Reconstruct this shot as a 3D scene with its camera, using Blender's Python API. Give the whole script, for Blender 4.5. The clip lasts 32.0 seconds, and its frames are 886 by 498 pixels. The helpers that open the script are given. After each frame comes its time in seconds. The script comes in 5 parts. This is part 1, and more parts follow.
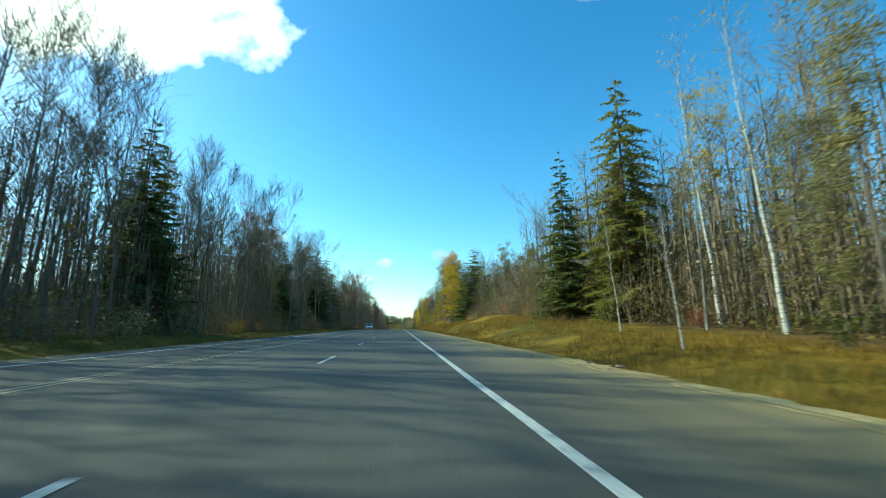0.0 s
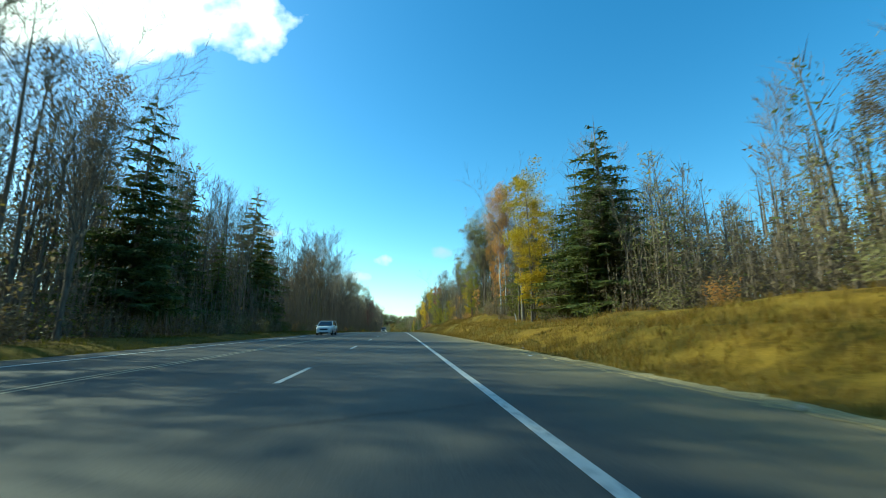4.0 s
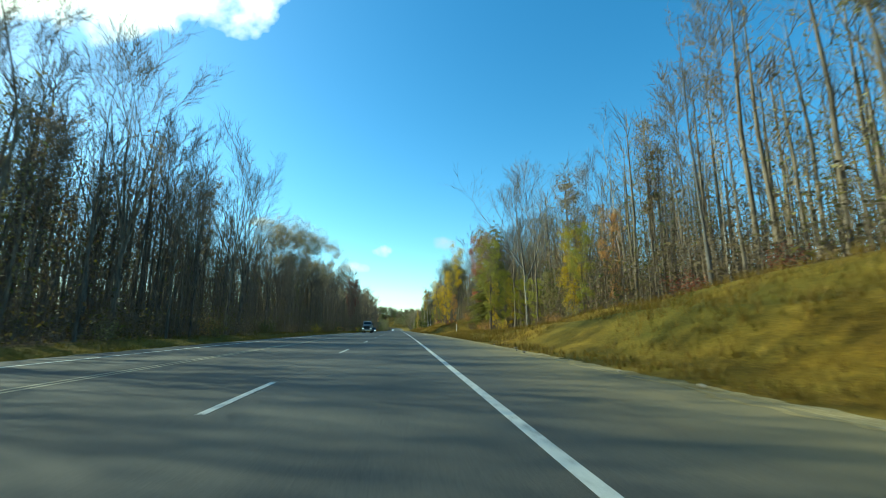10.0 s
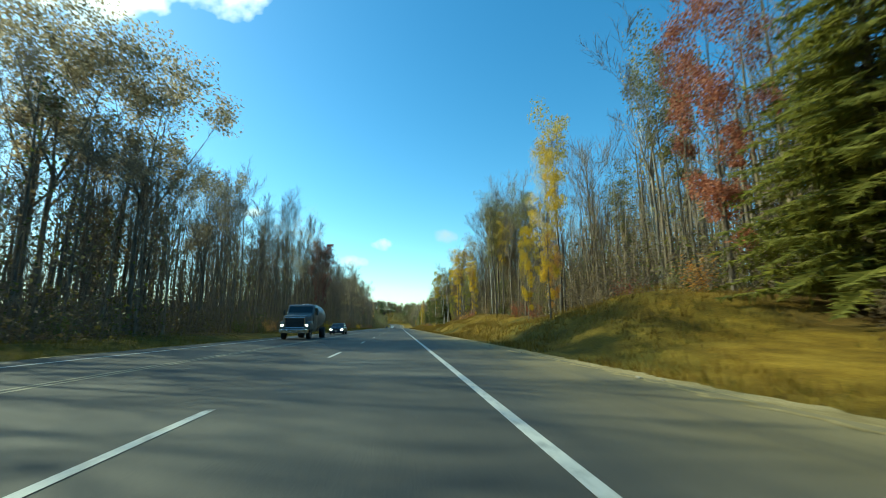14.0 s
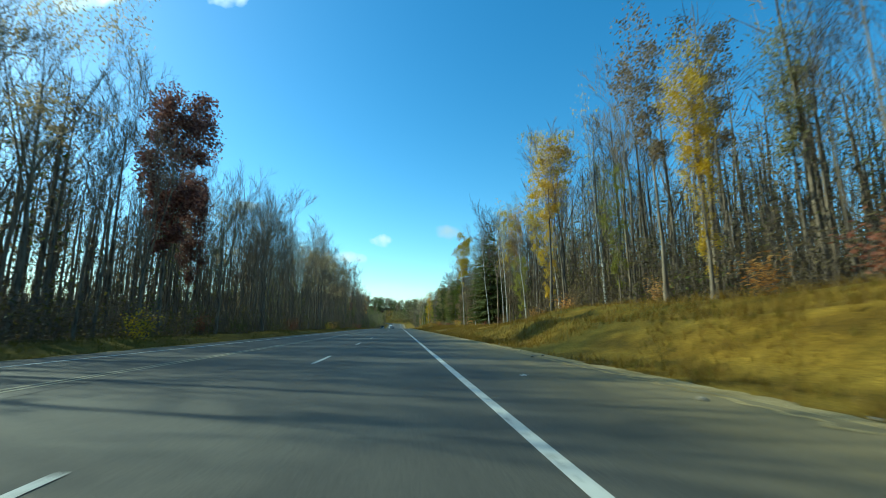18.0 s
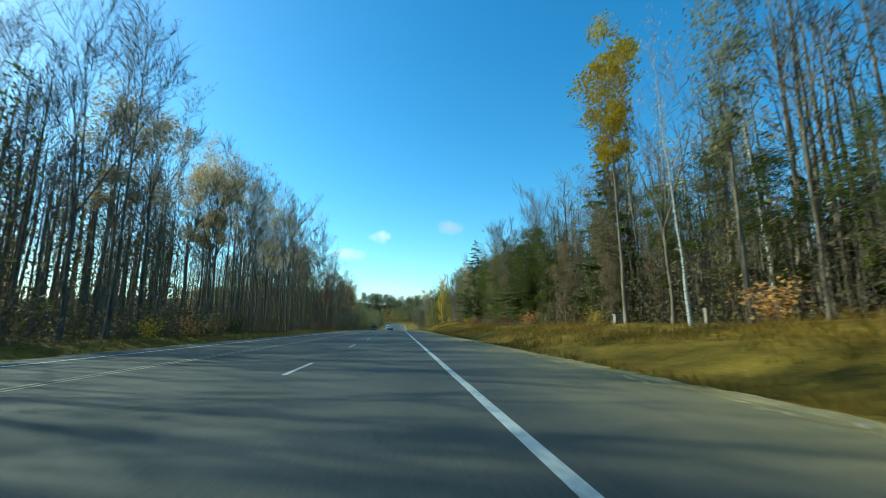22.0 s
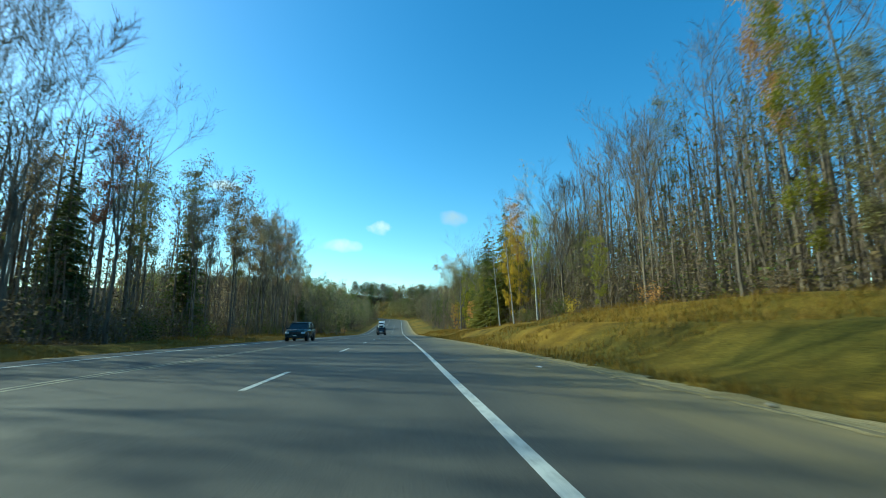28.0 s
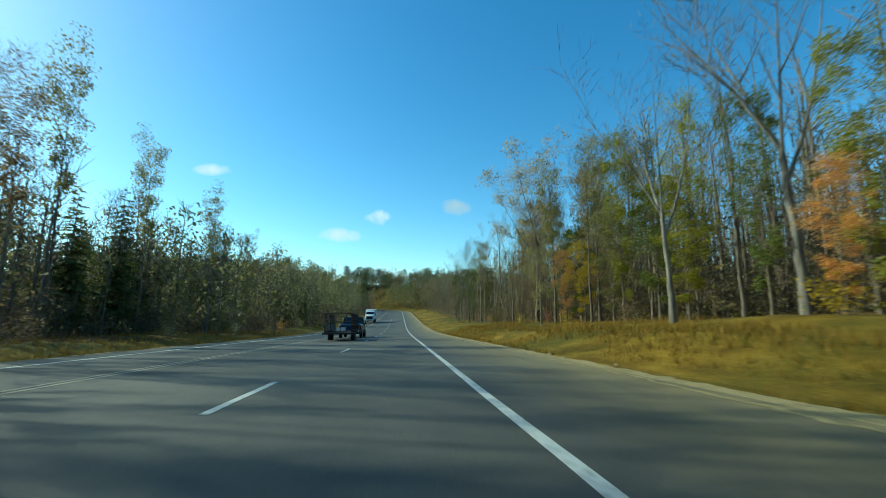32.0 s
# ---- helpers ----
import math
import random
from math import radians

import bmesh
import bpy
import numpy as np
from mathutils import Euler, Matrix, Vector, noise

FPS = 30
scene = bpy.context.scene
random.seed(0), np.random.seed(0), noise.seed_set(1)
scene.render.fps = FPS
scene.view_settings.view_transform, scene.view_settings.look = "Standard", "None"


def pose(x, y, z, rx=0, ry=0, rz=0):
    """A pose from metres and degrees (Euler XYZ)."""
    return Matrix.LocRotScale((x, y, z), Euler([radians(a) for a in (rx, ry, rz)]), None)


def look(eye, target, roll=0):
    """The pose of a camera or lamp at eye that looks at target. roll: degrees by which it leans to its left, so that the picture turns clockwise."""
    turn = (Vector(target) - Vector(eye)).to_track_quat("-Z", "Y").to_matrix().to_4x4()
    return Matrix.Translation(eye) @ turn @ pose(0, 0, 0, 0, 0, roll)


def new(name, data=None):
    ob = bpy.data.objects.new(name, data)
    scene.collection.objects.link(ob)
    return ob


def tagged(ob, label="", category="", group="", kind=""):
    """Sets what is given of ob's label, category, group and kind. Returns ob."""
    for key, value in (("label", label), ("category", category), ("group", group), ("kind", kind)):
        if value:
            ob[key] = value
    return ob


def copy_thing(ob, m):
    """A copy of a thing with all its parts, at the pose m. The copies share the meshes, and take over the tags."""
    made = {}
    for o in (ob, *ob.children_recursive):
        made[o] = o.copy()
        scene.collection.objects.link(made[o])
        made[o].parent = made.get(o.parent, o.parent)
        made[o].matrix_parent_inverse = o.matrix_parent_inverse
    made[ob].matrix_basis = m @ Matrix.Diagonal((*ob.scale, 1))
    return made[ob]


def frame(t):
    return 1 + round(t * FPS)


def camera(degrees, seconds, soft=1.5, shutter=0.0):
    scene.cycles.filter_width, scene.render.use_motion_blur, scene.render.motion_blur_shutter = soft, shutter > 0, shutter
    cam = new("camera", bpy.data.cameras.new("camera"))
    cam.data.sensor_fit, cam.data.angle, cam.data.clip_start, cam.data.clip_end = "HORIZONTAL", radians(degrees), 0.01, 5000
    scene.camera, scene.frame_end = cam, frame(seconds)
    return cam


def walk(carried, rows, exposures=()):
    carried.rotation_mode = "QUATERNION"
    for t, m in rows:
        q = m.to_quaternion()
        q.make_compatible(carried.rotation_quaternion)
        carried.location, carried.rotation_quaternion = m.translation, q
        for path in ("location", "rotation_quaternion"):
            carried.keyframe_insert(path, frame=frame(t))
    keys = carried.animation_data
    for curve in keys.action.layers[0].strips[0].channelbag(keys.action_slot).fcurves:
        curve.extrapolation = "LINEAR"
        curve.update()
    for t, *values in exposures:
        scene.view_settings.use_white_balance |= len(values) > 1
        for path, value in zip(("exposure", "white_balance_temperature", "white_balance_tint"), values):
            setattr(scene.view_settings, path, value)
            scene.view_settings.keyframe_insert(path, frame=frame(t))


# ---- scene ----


# ---- the line of the road: metres along (y), metres across (x), the road's rise ----
def bend(y, points):
    """A smooth curve through (y, value) pairs."""
    if y <= points[0][0]:
        return points[0][1]
    for (a, u), (b, v) in zip(points, points[1:]):
        if y <= b:
            k = (y - a) / (b - a)
            return u + (v - u) * k * k * (3 - 2 * k)
    return points[-1][1]


GRADE = ((-60, 0.022), (60, 0.022), (300, 0.0), (500, 0.0), (575, -0.02), (640, -0.02), (720, 0.034), (900, 0.034), (1000, 0.0))
STEP = 2.0
HEIGHTS = [0.0]
for n in range(3200):
    HEIGHTS.append(HEIGHTS[-1] + STEP * bend(-1600 + (n + 0.5) * STEP, GRADE) * (1.0 if -300 < -1600 + n * STEP < 1100 else 0.0))
Z0 = HEIGHTS[800]


def road_z(y):
    k = min(max((y + 1600) / STEP, 0), len(HEIGHTS) - 2)
    n = int(k)
    return HEIGHTS[n] + (HEIGHTS[n + 1] - HEIGHTS[n]) * (k - n) - Z0


def road_x(y):
    return -max(0.0, min(y, 1000) - 830) ** 2 / 280


def slope(y):
    return math.degrees(math.atan(bend(y, GRADE)))


EYE = 1.045


def seat(x, y, turn=0.0, nod=0.0, lean=0.0):
    """The camera behind the windscreen, x across, y along."""
    return pose(x, y, road_z(y) + EYE, 90 + 10.19 + slope(y) + nod, lean, -5.72 + turn)


# ---- camera ----
cam = camera(92.0, 32.0, soft=0.65, shutter=0.25)
walk(cam, [
    (0.0, seat(2.22, -0.7)), (1.0, seat(2.20, 18.5)), (2.0, seat(2.18, 38.0)), (3.0, seat(2.18, 57.4)), (3.5, seat(2.20, 67.1)),
    (5.5, seat(2.30, 104.2)), (6.2, seat(2.32, 117.0)), (7.5, seat(2.33, 142.0)), (9.0, seat(2.36, 170.4)), (10.0, seat(2.34, 189.2)),
    (11.0, seat(2.32, 208.1)), (12.0, seat(2.32, 227.2)), (13.0, seat(2.33, 246.3)), (14.0, seat(2.35, 265.2)), (14.5, seat(2.36, 274.8)),
    (16.5, seat(2.38, 312.2)), (17.5, seat(2.40, 331.1)), (19.0, seat(2.38, 360.2)), (20.0, seat(2.40, 379.2)), (21.0, seat(2.44, 398.1)),
    (22.0, seat(2.46, 416.8)), (23.0, seat(2.48, 435.2)), (24.0, seat(2.52, 453.8)), (25.0, seat(2.55, 472.0)), (26.5, seat(2.57, 500.4)), (28.0, seat(2.58, 528.8)),
    (29.0, seat(2.52, 547.2)), (30.0, seat(2.45, 565.6)), (31.0, seat(2.38, 584.7)), (32.0, seat(2.32, 604.0)),
], exposures=[
    (0.0, 0.86, 5950, -23), (3.0, 0.81, 5850, -23), (6.0, 0.67, 6100, -23), (9.0, 0.79, 6150, -23), (12.0, 0.71, 6100, -23), (14.0, 0.77, 6350, -23), (17.0, 0.62, 6000, -23),
    (18.0, 0.58, 5750, -23), (20.0, 0.63, 6050, -23), (22.0, 0.58, 5550, -23), (24.0, 0.55, 5250, -23), (25.0, 0.54, 5350, -23), (28.0, 0.58, 5600, -23), (29.0, 0.44, 5550, -23), (31.0, 0.54, 6000, -23), (32.0, 0.45, 5850, -23)])

# ---- sky and sun: the sun stands to the left, a little ahead ----
SUN_AZ, SUN_EL = -68.0, 31.5
world = bpy.data.worlds.new("sky")
scene.world = world
world.use_nodes = True
wt = world.node_tree
sky = wt.nodes.new("ShaderNodeTexSky")
sky.sky_type = "NISHITA"
sky.sun_disc = False
sky.sun_elevation, sky.sun_rotation = radians(SUN_EL), radians(SUN_AZ)
sky.altitude, sky.air_density, sky.dust_density, sky.ozone_density = 300, 1.0, 0.6, 1.2
wt.nodes["Background"].inputs[1].default_value = 0.15
vivid = wt.nodes.new("ShaderNodeHueSaturation")
vivid.inputs["Saturation"].default_value = 1.35
wt.links.new(sky.outputs[0], vivid.inputs["Color"])
wt.links.new(vivid.outputs[0], wt.nodes["Background"].inputs[0])
sun_data = bpy.data.lights.new("sun", "SUN")
sun_data.energy, sun_data.angle, sun_data.color = 3.7, radians(0.5), (1.0, 0.91, 0.74)
sun = new("sun", sun_data)
sa, se = radians(SUN_AZ), radians(SUN_EL)
sun_way = Vector((math.sin(sa) * math.cos(se), math.cos(sa) * math.cos(se), math.sin(se)))
sun.matrix_world = look(sun_way * 100, (0, 0, 0))


# ---- materials ----
def material(name, build):
    m = bpy.data.materials.new(name)
    m.use_nodes = True
    build(m.node_tree, m.node_tree.nodes["Principled BSDF"])
    return m


def add(nt, kind, **settings):
    node = nt.nodes.new(kind)
    for key, value in settings.items():
        node.inputs[key.replace("_", " ")].default_value = value
    return node


def ramp(nt, source, *stops):
    node = nt.nodes.new("ShaderNodeValToRGB")
    while len(node.color_ramp.elements) < len(stops):
        node.color_ramp.elements.new(0.5)
    for el, (at, colour) in zip(node.color_ramp.elements, stops):
        el.position, el.color = at, (*colour, 1)
    nt.links.new(source, node.inputs[0])
    return node.outputs[0]


def mixed(nt, fac, a, b, blend="MIX"):
    node = nt.nodes.new("ShaderNodeMix")
    node.data_type, node.blend_type = "RGBA", blend
    for source, slot in ((fac, 0), (a, 6), (b, 7)):
        if isinstance(source, (int, float)):
            node.inputs[slot].default_value = source
        elif isinstance(source, tuple):
            node.inputs[slot].default_value = (*source, 1)
        else:
            nt.links.new(source, node.inputs[slot])
    return node.outputs[2]


def grain(nt, scale, detail=4.0, squash=(1, 1, 1), rough=0.55):
    """Noise in the object's own metres."""
    at = nt.nodes.new("ShaderNodeTexCoord")
    mp = nt.nodes.new("ShaderNodeMapping")
    mp.inputs["Scale"].default_value = squash
    nt.links.new(at.outputs["Object"], mp.inputs[0])
    node = add(nt, "ShaderNodeTexNoise", Scale=scale, Detail=detail, Roughness=rough)
    nt.links.new(mp.outputs[0], node.inputs["Vector"])
    return node.outputs["Fac"]


def bump(nt, bsdf, height, strength, distance=0.02):
    node = add(nt, "ShaderNodeBump", Strength=strength, Distance=distance)
    nt.links.new(height, node.inputs["Height"])
    nt.links.new(node.outputs[0], bsdf.inputs["Normal"])


def across(nt):
    at = nt.nodes.new("ShaderNodeTexCoord")
    sep = nt.nodes.new("ShaderNodeSeparateXYZ")
    nt.links.new(at.outputs["Object"], sep.inputs[0])
    return sep.outputs["X"]


def span(nt, value, lo, hi):
    node = nt.nodes.new("ShaderNodeMapRange")
    nt.links.new(value, node.inputs["Value"])
    node.inputs["From Min"].default_value, node.inputs["From Max"].default_value = lo, hi
    return node.outputs[0]


def maths(nt, op, a, b):
    node = nt.nodes.new("ShaderNodeMath")
    node.operation = op
    for source, slot in ((a, 0), (b, 1)):
        if isinstance(source, (int, float)):
            node.inputs[slot].default_value = source
        else:
            nt.links.new(source, node.inputs[slot])
    return node.outputs[0]


def asphalt_nodes(nt, bsdf):
    fine = grain(nt, 60, 3)
    wide = grain(nt, 0.6, 4, (1, 0.08, 1))
    blot = grain(nt, 0.25, 5)
    base = ramp(nt, wide, (0.3, (0.046, 0.044, 0.035)), (0.7, (0.085, 0.08, 0.063)))
    base = mixed(nt, span(nt, blot, 0.52, 0.68), base, (0.10, 0.094, 0.073))
    speck = ramp(nt, fine, (0.35, (0.55, 0.55, 0.55)), (0.7, (1.35, 1.33, 1.3)))
    out = mixed(nt, 1.0, base, speck, "MULTIPLY")
    # dusty, paler strip beyond the edge line and toward the verge
    dusty = maths(nt, "MULTIPLY", span(nt, across(nt), 4.0, 7.2), maths(nt, "MULTIPLY", span(nt, grain(nt, 1.2, 4, (1, 0.15, 1)), 0.1, 0.55), 0.75))
    out = mixed(nt, dusty, out, (0.25, 0.19, 0.075))
    nt.links.new(out, bsdf.inputs["Base Color"])
    bsdf.inputs["Roughness"].default_value = 0.82
    bump(nt, bsdf, fine, 0.5, 0.01)


def paint_nodes(colour, worn):
    def build(nt, bsdf):
        wear = grain(nt, 9, 5)
        nt.links.new(ramp(nt, wear, (0.3, worn), (0.5, colour)), bsdf.inputs["Base Color"])
        bsdf.inputs["Roughness"].default_value = 0.6
        bump(nt, bsdf, wear, 0.2, 0.005)
    return build


def ground_nodes(nt, bsdf):
    big = grain(nt, 0.09, 5)
    mid = grain(nt, 0.9, 5, (1, 0.5, 1))
    fine = grain(nt, 14, 4)
    dry = ramp(nt, mid, (0.3, (0.11, 0.066, 0.009)), (0.5, (0.195, 0.118, 0.014)), (0.72, (0.29, 0.185, 0.026)))
    lush = ramp(nt, mid, (0.3, (0.06, 0.055, 0.009)), (0.7, (0.13, 0.102, 0.017)))
    grass = mixed(nt, span(nt, big, 0.42, 0.62), dry, lush)
    litter = ramp(nt, mid, (0.3, (0.05, 0.032, 0.016)), (0.5, (0.105, 0.062, 0.028)), (0.75, (0.19, 0.115, 0.05)))
    wander = maths(nt, "MULTIPLY", maths(nt, "SUBTRACT", grain(nt, 0.12, 3), 0.5), 9.0)
    right = span(nt, maths(nt, "ADD", across(nt), wander), 17.0, 21.0)
    left = span(nt, maths(nt, "ADD", across(nt), wander), -15.0, -19.0)
    out = mixed(nt, maths(nt, "MAXIMUM", right, left), grass, litter)
    out = mixed(nt, 1.0, out, ramp(nt, fine, (0.3, (0.6, 0.6, 0.6)), (0.7, (1.3, 1.3, 1.3))), "MULTIPLY")
    nt.links.new(out, bsdf.inputs["Base Color"])
    bsdf.inputs["Roughness"].default_value = 0.95
    bsdf.inputs["Specular IOR Level"].default_value = 0.1
    bump(nt, bsdf, fine, 0.8, 0.08)


def gravel_nodes(nt, bsdf):
    fine = grain(nt, 18, 4)
    out = ramp(nt, fine, (0.3, (0.18, 0.128, 0.045)), (0.52, (0.33, 0.25, 0.10)), (0.72, (0.52, 0.42, 0.22)))
    nt.links.new(mixed(nt, span(nt, grain(nt, 0.7, 4), 0.5, 0.7), out, (0.17, 0.12, 0.03)), bsdf.inputs["Base Color"])
    bsdf.inputs["Roughness"].default_value = 0.95
    bump(nt, bsdf, fine, 0.7, 0.04)


def bark_nodes(dark, light, scale=5.0):
    def build(nt, bsdf):
        ridge = grain(nt, scale, 5, (1, 1, 0.18))
        info = nt.nodes.new("ShaderNodeObjectInfo")
        out = ramp(nt, ridge, (0.32, dark), (0.68, light))
        out = mixed(nt, 1.0, out, ramp(nt, info.outputs["Random"], (0, (0.7, 0.7, 0.72)), (1, (1.3, 1.26, 1.2))), "MULTIPLY")
        nt.links.new(out, bsdf.inputs["Base Color"])
        bsdf.inputs["Roughness"].default_value = 0.9
        bump(nt, bsdf, ridge, 0.6, 0.03)
    return build


def birch_nodes(nt, bsdf):
    ring = grain(nt, 3.0, 4, (0.6, 0.6, 5))
    nt.links.new(ramp(nt, ring, (0.36, (0.05, 0.045, 0.04)), (0.46, (0.46, 0.43, 0.37)), (0.8, (0.66, 0.63, 0.56))), bsdf.inputs["Base Color"])
    bsdf.inputs["Roughness"].default_value = 0.75


def leaf_nodes(a, b, c, through_light=0.4):
    """Leaves that differ one by one and let some light through."""
    def build(nt, bsdf):
        geo = nt.nodes.new("ShaderNodeNewGeometry")
        info = nt.nodes.new("ShaderNodeObjectInfo")
        out = ramp(nt, geo.outputs["Random Per Island"], (0.0, a), (0.5, b), (1.0, c))
        out = mixed(nt, 1.0, out, ramp(nt, info.outputs["Random"], (0, (0.8, 0.82, 0.85)), (1, (1.2, 1.15, 1.1))), "MULTIPLY")
        nt.links.new(out, bsdf.inputs["Base Color"])
        bsdf.inputs["Roughness"].default_value = 0.6
        bsdf.inputs["Specular IOR Level"].default_value = 0.25
        glow = nt.nodes.new("ShaderNodeBsdfTranslucent")
        nt.links.new(out, glow.inputs["Color"])
        mix = nt.nodes.new("ShaderNodeMixShader")
        mix.inputs[0].default_value = through_light
        nt.links.new(bsdf.outputs[0], mix.inputs[1])
        nt.links.new(glow.outputs[0], mix.inputs[2])
        nt.links.new(mix.outputs[0], nt.nodes["Material Output"].inputs["Surface"])
    return build


def coat_nodes(colour, rough=0.35, metal=0.0, dirt=0.25):
    def build(nt, bsdf):
        film = grain(nt, 3.0, 5)
        dull = tuple(0.6 * v + 0.05 for v in colour)
        nt.links.new(mixed(nt, maths(nt, "MULTIPLY", span(nt, film, 0.45, 0.75), dirt), colour, dull), bsdf.inputs["Base Color"])
        bsdf.inputs["Metallic"].default_value = metal
        nt.links.new(span(nt, film, 0.5 - 1.8 * rough, 2.3 - 1.8 * rough), bsdf.inputs["Roughness"])
        bsdf.inputs["Roughness"].default_value = rough
    return build


ASPHALT = material("asphalt", asphalt_nodes)
WHITE_PAINT = material("white_road_paint", paint_nodes((0.52, 0.52, 0.47), (0.2, 0.2, 0.175)))
YELLOW_PAINT = material("yellow_road_paint", paint_nodes((0.28, 0.25, 0.16), (0.09, 0.085, 0.07)))
TAR = material("tar_seal", coat_nodes((0.033, 0.032, 0.031), 0.9))
GROUND = material("verge_and_forest_floor", ground_nodes)
GRAVEL = material("gravel", gravel_nodes)
BARK = material("grey_brown_bark", bark_nodes((0.065, 0.05, 0.034), (0.25, 0.2, 0.14)))
PALE_BARK = material("pale_grey_bark", bark_nodes((0.09, 0.078, 0.062), (0.27, 0.24, 0.20)))
TWIG = material("twigs", bark_nodes((0.092, 0.068, 0.045), (0.25, 0.19, 0.13), 9))
BIRCH = material("birch_bark", birch_nodes)
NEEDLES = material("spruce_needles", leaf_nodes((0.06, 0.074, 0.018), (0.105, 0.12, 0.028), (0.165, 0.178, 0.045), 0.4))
# lighter copy of the needles above, with sunlight put into the colour
NEEDLES_LIT = material("sunlit_tone_needles", leaf_nodes((0.12, 0.126, 0.022), (0.19, 0.185, 0.034), (0.28, 0.255, 0.05), 0.55))
LEAVES = {
    "yellow": material("yellow_leaves", leaf_nodes((0.42, 0.27, 0.015), (0.58, 0.40, 0.025), (0.66, 0.50, 0.06))),
    "lime": material("yellow_green_leaves", leaf_nodes((0.15, 0.16, 0.018), (0.28, 0.27, 0.03), (0.43, 0.37, 0.05))),
    "orange": material("orange_leaves", leaf_nodes((0.46, 0.20, 0.05), (0.60, 0.32, 0.09), (0.66, 0.42, 0.15))),
    "red": material("red_leaves", leaf_nodes((0.19, 0.06, 0.035), (0.31, 0.11, 0.06), (0.40, 0.18, 0.10))),
    "plum": material("dark_red_leaves", leaf_nodes((0.10, 0.045, 0.038), (0.16, 0.075, 0.062), (0.25, 0.13, 0.10))),
    "brown": material("brown_oak_leaves", leaf_nodes((0.13, 0.088, 0.045), (0.24, 0.17, 0.09), (0.38, 0.285, 0.165), 0.5)),
    "tan": material("pale_tan_leaves", leaf_nodes((0.22, 0.165, 0.085), (0.38, 0.30, 0.17), (0.55, 0.45, 0.28), 0.6)),
    "olive": material("faded_olive_leaves", leaf_nodes((0.13, 0.12, 0.04), (0.24, 0.22, 0.08), (0.36, 0.31, 0.13))),
    "green": material("late_green_leaves", leaf_nodes((0.05, 0.075, 0.012), (0.10, 0.12, 0.02), (0.18, 0.18, 0.03))),
}
BRUSH = material("dead_brush", leaf_nodes((0.075, 0.056, 0.026), (0.13, 0.096, 0.042), (0.20, 0.145, 0.064), 0.48))
BRUSH_OLIVE = material("fading_brush", leaf_nodes((0.085, 0.075, 0.02), (0.145, 0.122, 0.03), (0.215, 0.17, 0.045), 0.48))
DRY_GRASS = material("dry_grass_blades", leaf_nodes((0.13, 0.075, 0.010), (0.22, 0.133, 0.015), (0.33, 0.215, 0.038), 0.35))
GREEN_GRASS = material("green_grass_blades", leaf_nodes((0.065, 0.06, 0.007), (0.12, 0.10, 0.010), (0.19, 0.15, 0.018), 0.35))


# ---- mesh building ----
class Shape:
    """Gathers vertices and faces for one mesh."""

    def __init__(self):
        self.v, self.f, self.m = [], [], []

    def tube(self, points, radii, sides, slot=0):
        base = len(self.v)
        turn = [(math.cos(2 * math.pi * k / sides), math.sin(2 * math.pi * k / sides)) for k in range(sides)]
        count = len(points)
        rings = []
        for i, p in enumerate(points):
            q = points[min(i + 1, count - 1)]
            o = points[max(i - 1, 0)]
            way = (q - o).normalized()
            u = way.orthogonal().normalized()
            w = way.cross(u)
            if radii[i] < 1e-4:
                rings.append([len(self.v)])
                self.v.append(tuple(p))
                continue
            rings.append(list(range(len(self.v), len(self.v) + sides)))
            for c, s in turn:
                self.v.append(tuple(p + (u * c + w * s) * radii[i]))
        for a, b in zip(rings, rings[1:]):
            for k in range(sides):
                j = (k + 1) % sides
                if len(b) == 1:
                    self.face((a[k], a[j], b[0]), slot)
                else:
                    self.face((a[k], a[j], b[j], b[k]), slot)
        return base

    def face(self, ids, slot=0):
        self.f.append(tuple(ids))
        self.m.append(slot)

    def blade(self, a, m, b, w, slot=0):
        n = len(self.v)
        self.v += [tuple(a - w), tuple(a + w), tuple(m + w * 0.7), tuple(m - w * 0.7), tuple(b)]
        self.face((n, n + 1, n + 2, n + 3), slot)
        self.face((n + 3, n + 2, n + 4), slot)

    def quad(self, a, b, c, d, slot=0):
        n = len(self.v)
        self.v += [tuple(a), tuple(b), tuple(c), tuple(d)]
        self.face((n, n + 1, n + 2, n + 3), slot)

    def tri(self, a, b, c, slot=0):
        n = len(self.v)
        self.v += [tuple(a), tuple(b), tuple(c)]
        self.face((n, n + 1, n + 2), slot)

    def mesh(self, name, materials, smooth=True):
        me = bpy.data.meshes.new(name)
        me.from_pydata(self.v, [], self.f)
        for m in materials:
            me.materials.append(m)
        me.polygons.foreach_set("material_index", self.m)
        me.polygons.foreach_set("use_smooth", [smooth] * len(self.f))
        me.update()
        return me


def part(name, shape, materials, parent=None, label="", smooth=True):
    me = shape.mesh(name, materials if isinstance(materials, (list, tuple)) else [materials], smooth)
    ob = new(name, me)
    if parent is not None:
        ob.parent = parent
    return tagged(ob, label)


def box(shape, x0, x1, y0, y1, z0, z1, slot=0):
    n = len(shape.v)
    shape.v += [(x, y, z) for z in (z0, z1) for y in (y0, y1) for x in (x0, x1)]
    for ids in ((0, 2, 3, 1), (4, 5, 7, 6), (0, 1, 5, 4), (2, 6, 7, 3), (0, 4, 6, 2), (1, 3, 7, 5)):
        shape.face([n + i for i in ids], slot)


